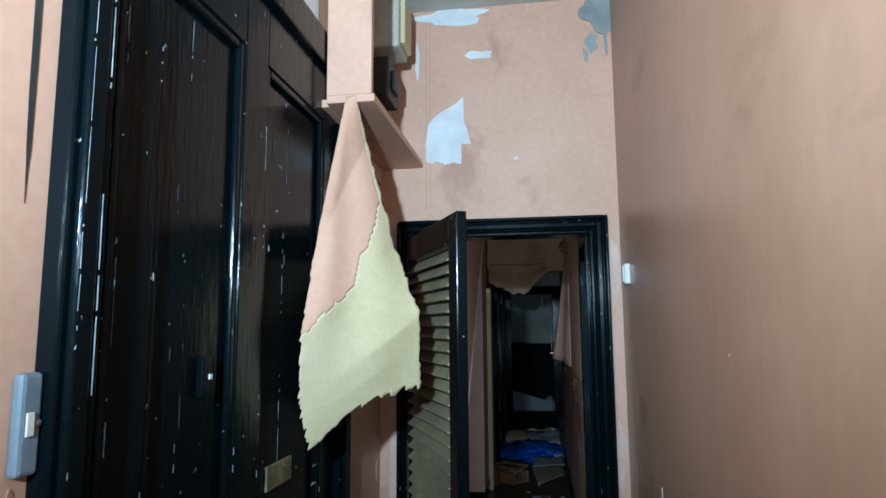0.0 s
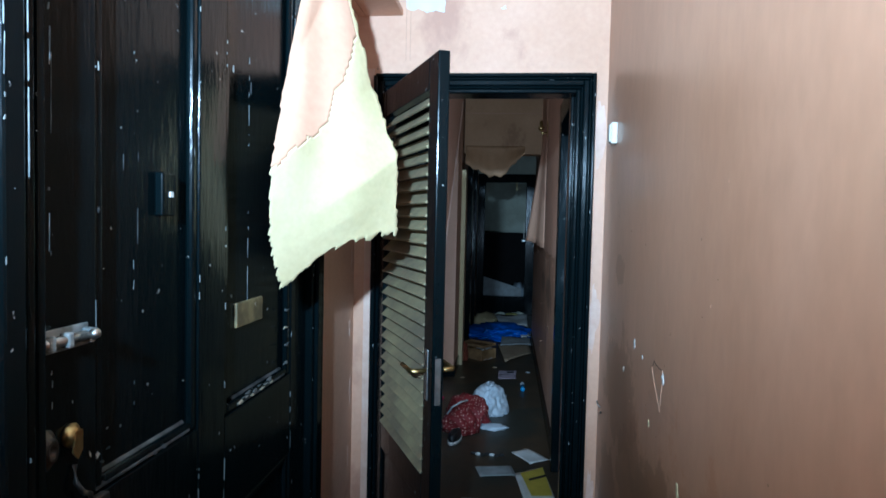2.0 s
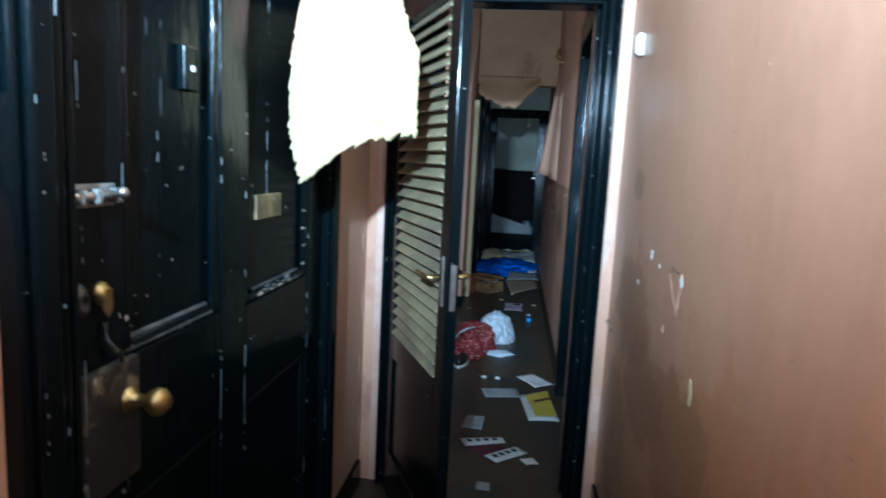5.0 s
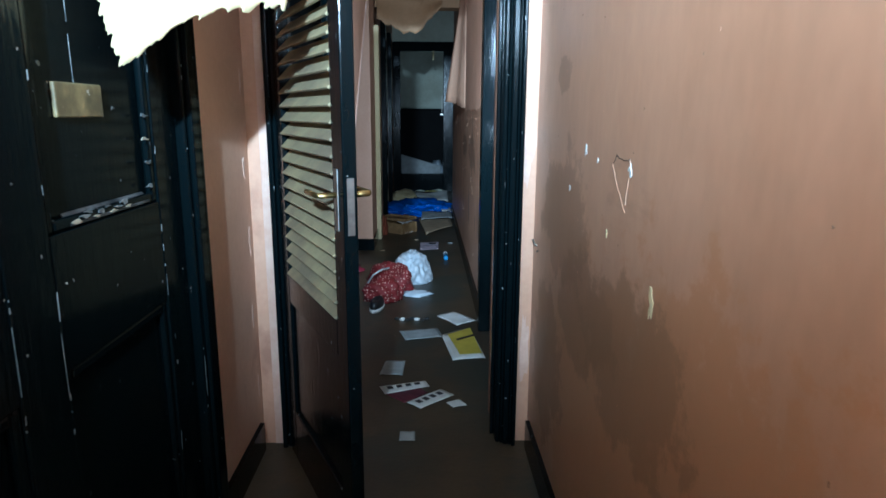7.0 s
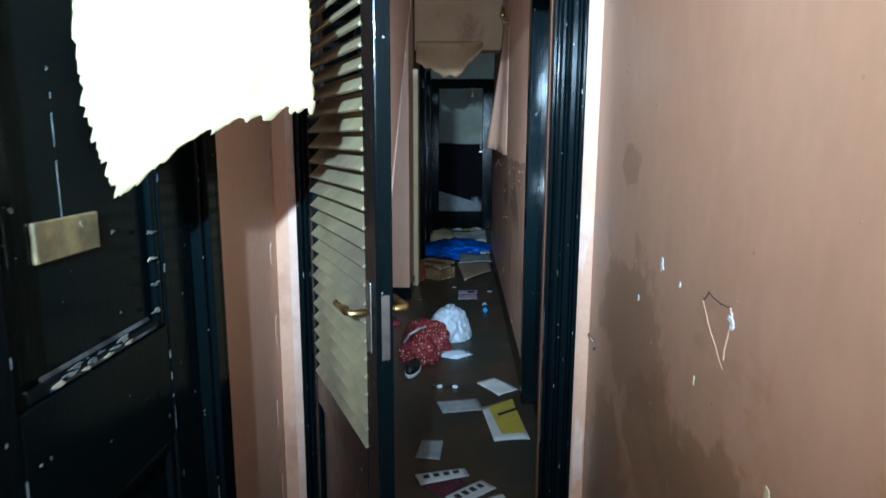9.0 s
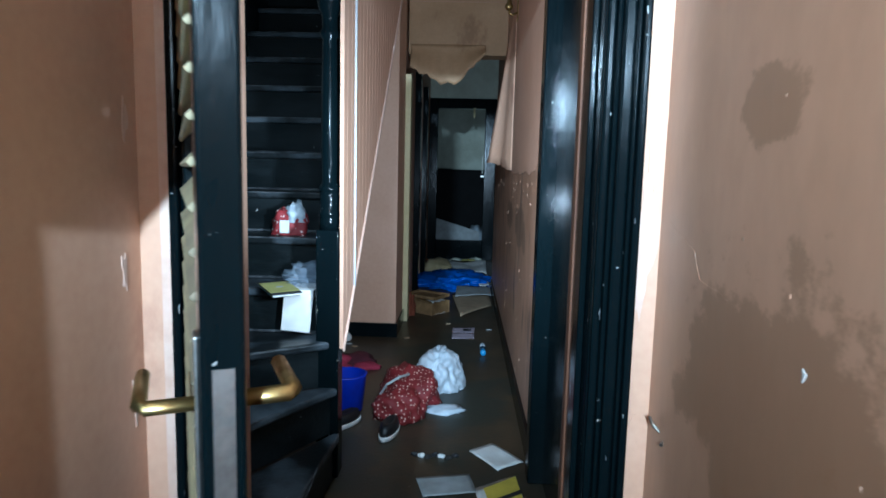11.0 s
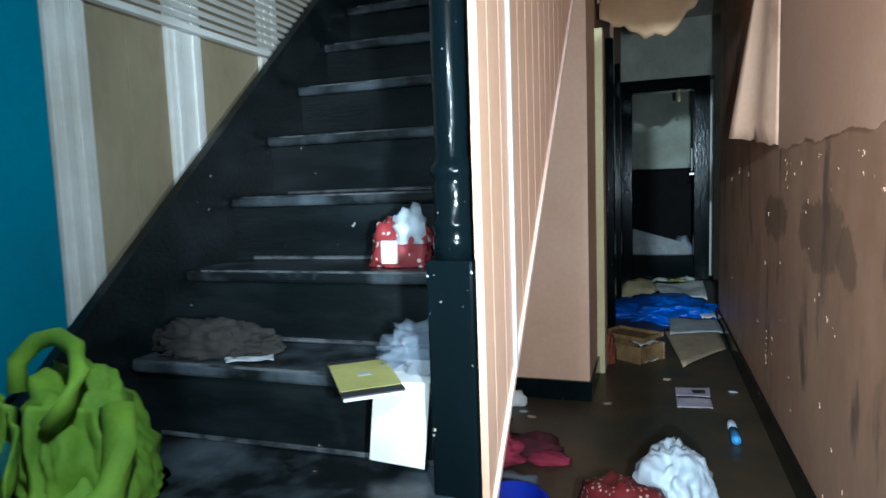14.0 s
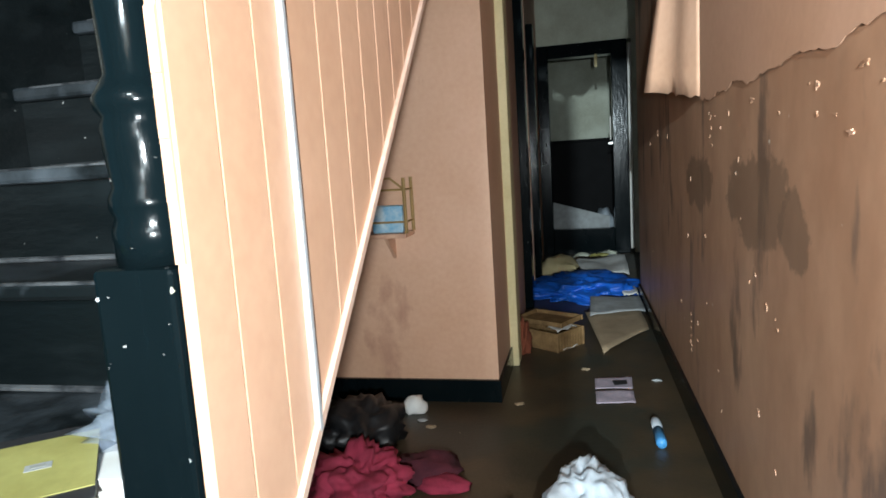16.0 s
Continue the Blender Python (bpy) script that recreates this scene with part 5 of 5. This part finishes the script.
solo("clear_wrap", lump((-0.5, 5.55, 0), (0.12, 0.08, 0.04), 9.4, 0.5, 3, 2.6), CLEARBAG, "clear plastic wrap on the floor", "plastic", smooth=True)
solo("tissue", lump((-0.66, 6.46, 0), (0.055, 0.045, 0.055), 1.2, 0.3, 3, 2.4), PAPER, "crumpled ball of white tissue by the skirting", "tissue", smooth=True)
solo("cardboard_scrap", boxbm((-0.95, 6.3, 0.0), (-0.75, 6.5, 0.012), 0.002), CARDBOARD, "piece of tan cardboard by the skirting", "cardboard")


# wicker trays
def wicker_tray(x, y, z, w, d, h, rz, label):
    t = thing("wicker_tray", label, "basket", (x, y, z), "stacked wicker trays")
    m = Matrix.Translation((x, y, z)) @ Matrix.Rotation(radians(rz), 4, "Z")
    part("bottom", boxbm((-w / 2, -d / 2, 0), (w / 2, d / 2, 0.008), 0.002, m), WICKER, t)
    for lo, hi in (((-w / 2, -d / 2, 0), (w / 2, -d / 2 + 0.01, h)), ((-w / 2, d / 2 - 0.01, 0), (w / 2, d / 2, h)), ((-w / 2, -d / 2 + 0.01, 0), (-w / 2 + 0.01, d / 2 - 0.01, h)), ((w / 2 - 0.01, -d / 2 + 0.01, 0), (w / 2, d / 2 - 0.01, h))):
        part("side", boxbm(lo, hi, 0.002, m), WICKER, t)
        bm = bmesh.new()
        a, b = Vector(lo), Vector(hi)
        mid = (a + b) / 2
        along_x = (b.x - a.x) > (b.y - a.y)
        n = int(max(b.x - a.x, b.y - a.y) / 0.022)
        for k in range(n + 1):
            px = a.x + (b.x - a.x) * k / n if along_x else mid.x
            py = mid.y if along_x else a.y + (b.y - a.y) * k / n
            tube(bm, [m @ Vector((px, py, 0)), m @ Vector((px, py, h))], 0.0075, 5)
        part("weave", bm, WICKER, t)
    return t


wicker_tray(-0.11, 7.52, 0.0, 0.33, 0.24, 0.11, -38, "shallow woven wicker tray on the floor")
wicker_tray(-0.115, 7.62, 0.115, 0.33, 0.24, 0.03, -30, "woven wicker lid lying askew on its tray")
solo("rust_cloth", lump((-0.245, 7.36, 0.0), (0.04, 0.07, 0.14), 4.4, 0.35, 4, 2.0, True, 0, 0.08), material("rust_red_cloth", (0.2, 0.05, 0.02), 0.85, scale=14, grain=120, bump=0.3), "rust-red cloth slumped against the wicker tray", "cloth", smooth=True)
paper_sheet("newspaper", "crumpled white paper sticking out of the tray", "paper", ((-0.12, 7.5), (0.03, 7.6), (0.06, 7.5), (-0.05, 7.4)), 0.085, PAPER, 12.0, 0.05)
paper_sheet("paper_scrap", "white paper scrap beside the wicker tray", "paper", ((-0.08, 7.4), (0.02, 7.5), (0.06, 7.46), (-0.02, 7.36)), 0.002, PAPER, 13.0, 0.02)
paper_sheet("cardboard_sheet", "flattened tan cardboard sheet on the floor", "cardboard", ((0.1, 8.3), (0.48, 8.3), (0.49, 7.8), (0.2, 7.3)), 0.004, CARDBOARD, 14.0, 0.03, 0.004)
paper_sheet("cardboard_sheet", "paler cardboard sheet on the floor", "cardboard", ((0.15, 8.6), (0.5, 8.55), (0.5, 8.1), (0.14, 8.0)), 0.04, GREYPAPER, 15.0, 0.03, 0.004)
solo("blue_bag", lump((0.08, 8.95, 0), (0.42, 0.36, 0.1), 3.9, 0.35, 5, 1.6, True, -12, 0.1), BLUEBAG, "bright blue plastic bag spread on the floor", "bag", smooth=True)
paper_sheet("paper", "large white sheet behind the blue bag", "paper", ((0.0, 10.1), (0.5, 10.2), (0.49, 9.3), (0.12, 9.3)), 0.05, PAPER, 16.0, 0.1, 0.002)
paper_sheet("paper", "pale sheet beside the blue bag", "paper", ((0.3, 9.2), (0.5, 9.2), (0.5, 8.6), (0.4, 8.6)), 0.03, PAPER, 17.0, 0.05, 0.002)
solo("cream_cloth", lump((-0.12, 9.8, 0), (0.18, 0.2, 0.12), 7.9, 0.5, 3, 2.4), CREAM, "crumpled cream cloth on the passage floor", "cloth", smooth=True)
for k in range(9):
    solo("rubbish_bit", lump((random.uniform(-0.2, 0.45), random.uniform(10.1, 10.8), 0), (0.09, 0.07, 0.05), 40 + k, 0.5, 2), (PALE, OLIVE, GREYPAPER)[k % 3], "dim rubbish heaped before the far doorway", "rubbish", "litter on the floor")

# far room
solo("leaning_board", prism(bmesh.new(), [(-0.24, 11.5, 0.0), (0.44, 11.5, 0.0), (0.44, 11.55, 0.36), (-0.24, 11.55, 0.56)], (0, 0.02, 0)), GREYPAPER, "pale board leaning behind the far threshold", "board")
# Low cabinet whose near-black colour paints the darkness behind the far doorway.
far_unit = thing("far_cabinet", "low cabinet in the far room, its near-black colour standing for darkness", "cabinet", (0.15, 12.8, 0))
part("body", boxbm((-1.2, 12.4, 0), (1.4, 13.3, 1.28), 0.01), UNLIT, far_unit)
part("top", boxbm((-1.22, 12.38, 1.28), (1.42, 13.3, 1.31), 0.005), UNLIT, far_unit)
solo("rubbish_bag", lump((0.05, 11.95, 0.0), (0.3, 0.2, 0.27), 5.2, 0.3, 3), PLASTER, "grey rubbish bag behind the far threshold", "bag", smooth=True)
solo("rubbish_bag", lump((0.4, 11.9, 0.0), (0.14, 0.2, 0.3), 6.6, 0.4, 3), WHITEBAG, "pale rubbish bag behind the far threshold", "bag", smooth=True)
part("glass_edge", boxbm((0.44, END - 0.034, 1.25), (0.452, END - 0.03, 1.5), 0.001), WHITE, ef)
part("latch", boxbm((0.42, END - 0.05, 1.2), (0.47, END - 0.03, 1.225), 0.002), STEEL, ef)

# ---- shelf and rack under the stairs ----
us = thing("corner_shelf", "small pink shelf on the wall under the stairs", "shelf", (-0.75, 6.5, 0.78))
part("board", boxbm((-0.95, BLK - 0.16, 0.79), (-0.64, BLK, 0.81), 0.003), PINK, us)
part("bracket", prism(bmesh.new(), [(-0.75, BLK, 0.79), (-0.75, BLK - 0.13, 0.79), (-0.75, BLK, 0.68)], (0.015, 0, 0)), PINK, us)
rk = thing("cane_rack", "small cane rack standing on the pink shelf", "rack", (-0.7, 6.52, 0.81))
for x, y in ((-0.64, BLK - 0.14), (-0.64, BLK - 0.02), (-0.82, BLK - 0.14), (-0.82, BLK - 0.02)):
    part("post", tube(bmesh.new(), [(x, y, 0.81), (x, y, 1.05)], 0.008), TAN, rk)
for z in (0.86, 1.0):
    part("rail", tube(bmesh.new(), [(-0.82, BLK - 0.14, z), (-0.64, BLK - 0.14, z), (-0.64, BLK - 0.02, z)], 0.005, 6), TAN, rk)
part("arch", tube(bmesh.new(), [(-0.82, BLK - 0.14, 1.0), (-0.77, BLK - 0.14, 1.05), (-0.7, BLK - 0.14, 1.05), (-0.64, BLK - 0.14, 1.0)], 0.005, 6), TAN, rk)
pk = solo("blue_packet", boxbm((-0.80, BLK - 0.12, 0.811), (-0.66, BLK - 0.05, 0.93), 0.006), material("light_blue_packet", (0.12, 0.35, 0.55), 0.4, second=(0.5, 0.6, 0.65), scale=18), "light blue packet in the cane rack", "packet")

# ---- things on the stairs ----
T4, T5 = 4 * RISE, 5 * RISE
book = thing("notebook", "olive-gold notebook with black bands on the tread", "notebook", (-0.53, 4.44, T4))
m = Matrix.Translation((-0.53, 4.445, T4)) @ Matrix.Rotation(radians(38), 4, "Z") @ Matrix.Rotation(radians(7), 4, "X")
part("page_block", boxbm((-0.058, -0.085, 0.001), (0.058, 0.085, 0.010), 0.001, m), PAPER, book)
part("cover", boxbm((-0.062, -0.09, 0.010), (0.062, 0.09, 0.014), 0.002, m), DARKCARD, book, "black cover")
part("gold_band", boxbm((-0.061, -0.066, 0.014), (0.061, 0.066, 0.0155), 0.0, m), OLIVE, book, "olive-gold band")
part("title_label", boxbm((-0.014, -0.006, 0.0155), (0.014, 0.008, 0.0162), 0.0, m), GREYPAPER, book)
part("title_bar", boxbm((-0.008, -0.002, 0.0162), (0.008, 0.004, 0.0167), 0.0, m), PLASTER, book)
def envelope(u, v):
    x = -0.435 + 0.115 * (v - 0.5) - 0.03 * u
    y, z = (4.60 - 0.16 * min(u / 0.45, 1), T4 + 0.004) if u < 0.45 else (4.44 - 0.005 * (u - 0.45), T4 + 0.004 - 0.30 * (u - 0.45) - 0.0 * v)
    return Vector((x, y + 0.01 * v, z - 0.012 * v * (u > 0.45)))
solo("envelope", sheet(20, 4, envelope, 0.0015), PAPER, "white envelope hanging over the tread's edge", "envelope", smooth=False)
solo("plastic_wrap", lump((-0.43, 4.56, T4 + 0.002), (0.1, 0.075, 0.07), 2.7, 0.55, 4, 3.0), CLEARBAG, "crumpled clear plastic bag on the stair tread", "plastic", smooth=True)
gift = thing("gift_bag", "red patterned gift bag with white label on the tread", "bag", (-0.5, 4.82, T5))
part("body", lump((-0.585, 4.80, T5 + 0.002), (0.075, 0.05, 0.088), 3.6, 0.3, 4, 1.8, True, 0, 0.03, 0.6), GIFTRED, gift, smooth=True)
part("label", boxbm((-0.615, 4.738, T5 + 0.012), (-0.572, 4.748, T5 + 0.07), 0.003), PAPER, gift, "white paper label")
part("tissue", lump((-0.555, 4.79, T5 + 0.06), (0.05, 0.045, 0.065), 5.6, 0.5, 3, 2.6), WHITEBAG, gift, "white tissue on top", True)
solo("brown_cloth", lump((-1.0, 4.58, T4 + 0.002), (0.15, 0.07, 0.055), 6.1, 0.3, 5, 2.0, True, 0, 0.1), BROWNCLOTH, "dark brown cloth heaped on the stair tread", "cloth", smooth=True)
paper_sheet("paper_scrap", "grey scrap of paper on the stair tread", "paper", ((-0.93, 4.52), (-0.82, 4.56), (-0.8, 4.53), (-0.9, 4.49)), T4 + 0.002, GREYPAPER, 18.0, 0.012, group="litter on the stairs")
jacket = thing("green_jacket", "lime green fabric jacket heaped on the stairs", "jacket", (-1.0, 4.13, 3 * RISE))
T3 = 3 * RISE


def cloth_panel(corners, seed, sag=0.03, crease=0.018, rows=22, cols=18, thick=0.003):
    """A limp four-cornered piece of cloth (top left, top right, bottom right, bottom left) with long creases."""
    a, b, c, d = (Vector(p) for p in corners)
    normal = (b - a).cross(d - a).normalized()
    def place(u, v):
        p = a.lerp(b, v).lerp(d.lerp(c, v), u)
        q = Vector((v * 3.1 + 0.6 * u, u * 1.3, seed))
        ridge = 0.5 - 2.0 * abs(noise.noise(q)) + 0.5 * (0.4 - 1.6 * abs(noise.noise(q * 2.3 + Vector((4, seed, 0)))))
        return p + normal * (sag * math.sin(math.pi * v) * math.sin(math.pi * min(1, u + 0.15)) + crease * ridge) + (b - a).normalized() * 0.012 * noise.noise(Vector((u * 4, v * 2, seed + 2)))
    return sheet(rows, cols, place, thick)


LINING = material("teal_jacket_lining", (0.02, 0.13, 0.11), 0.7, second=(0.015, 0.09, 0.08), scale=12, grain=100, bump=0.2)
part("body", lump((-1.0, 4.13, T3 + 0.002), (0.1, 0.14, 0.17), 2.2, 0.25, 5, 1.6, True, 20, 0.04, 0.2, -0.35), GREEN, jacket, smooth=True)
part("front_panel", cloth_panel([(-1.11, 4.03, T3 + 0.24), (-1.0, 3.98, T3 + 0.2), (-0.96, 3.92, T3 + 0.012), (-1.14, 3.93, T3 + 0.02)], 1.3), GREEN, jacket, "", True)
part("front_panel", cloth_panel([(-0.99, 4.0, T3 + 0.23), (-0.91, 4.06, T3 + 0.21), (-0.845, 4.06, T3 + 0.012), (-0.96, 3.95, T3 + 0.02)], 4.7), GREEN, jacket, "", True)
part("sleeve", tube(bmesh.new(), [(-0.9, 4.1, T3 + 0.2), (-0.87, 4.07, T3 + 0.14), (-0.855, 4.03, T3 + 0.07), (-0.9, 3.985, T3 + 0.04), (-0.97, 3.96, T3 + 0.035)], 0.03, 12), GREEN, jacket, "", True)
part("hood_rim", tube(bmesh.new(), [Vector(p) + Vector((0.055, 0.02, 0.035)) for p in ((-1.12, 4.02, T3 + 0.2), (-1.125, 4.03, T3 + 0.255), (-1.09, 4.045, T3 + 0.29), (-1.04, 4.045, T3 + 0.3), (-0.99, 4.035, T3 + 0.285), (-0.965, 4.02, T3 + 0.25), (-0.975, 4.0, T3 + 0.2), (-1.0, 3.98, T3 + 0.16))], 0.017, 10), GREEN, jacket, "", True)
part("hood_back", lump((-0.99, 4.12, T3 + 0.17), (0.075, 0.05, 0.1), 6.3, 0.25, 4, 1.6, False, 0, 0.05), GREEN, jacket, "", True)
part("lining", cloth_panel([(-1.04, 3.995, T3 + 0.165), (-1.0, 3.98, T3 + 0.16), (-0.995, 3.955, T3 + 0.12), (-1.03, 3.955, T3 + 0.125)], 2.1, 0.006, 0.004, 6, 6), LINING, jacket, "dark teal lining")
part("lining", cloth_panel([(-1.0, 3.94, T3 + 0.085), (-0.965, 3.935, T3 + 0.075), (-0.95, 3.93, T3 + 0.05), (-0.99, 3.925, T3 + 0.055)], 5.1, 0.005, 0.004, 6, 6), LINING, jacket)
jacket.matrix_basis = Matrix.Translation((0.005, 0.08, 0)) @ jacket.matrix_basis
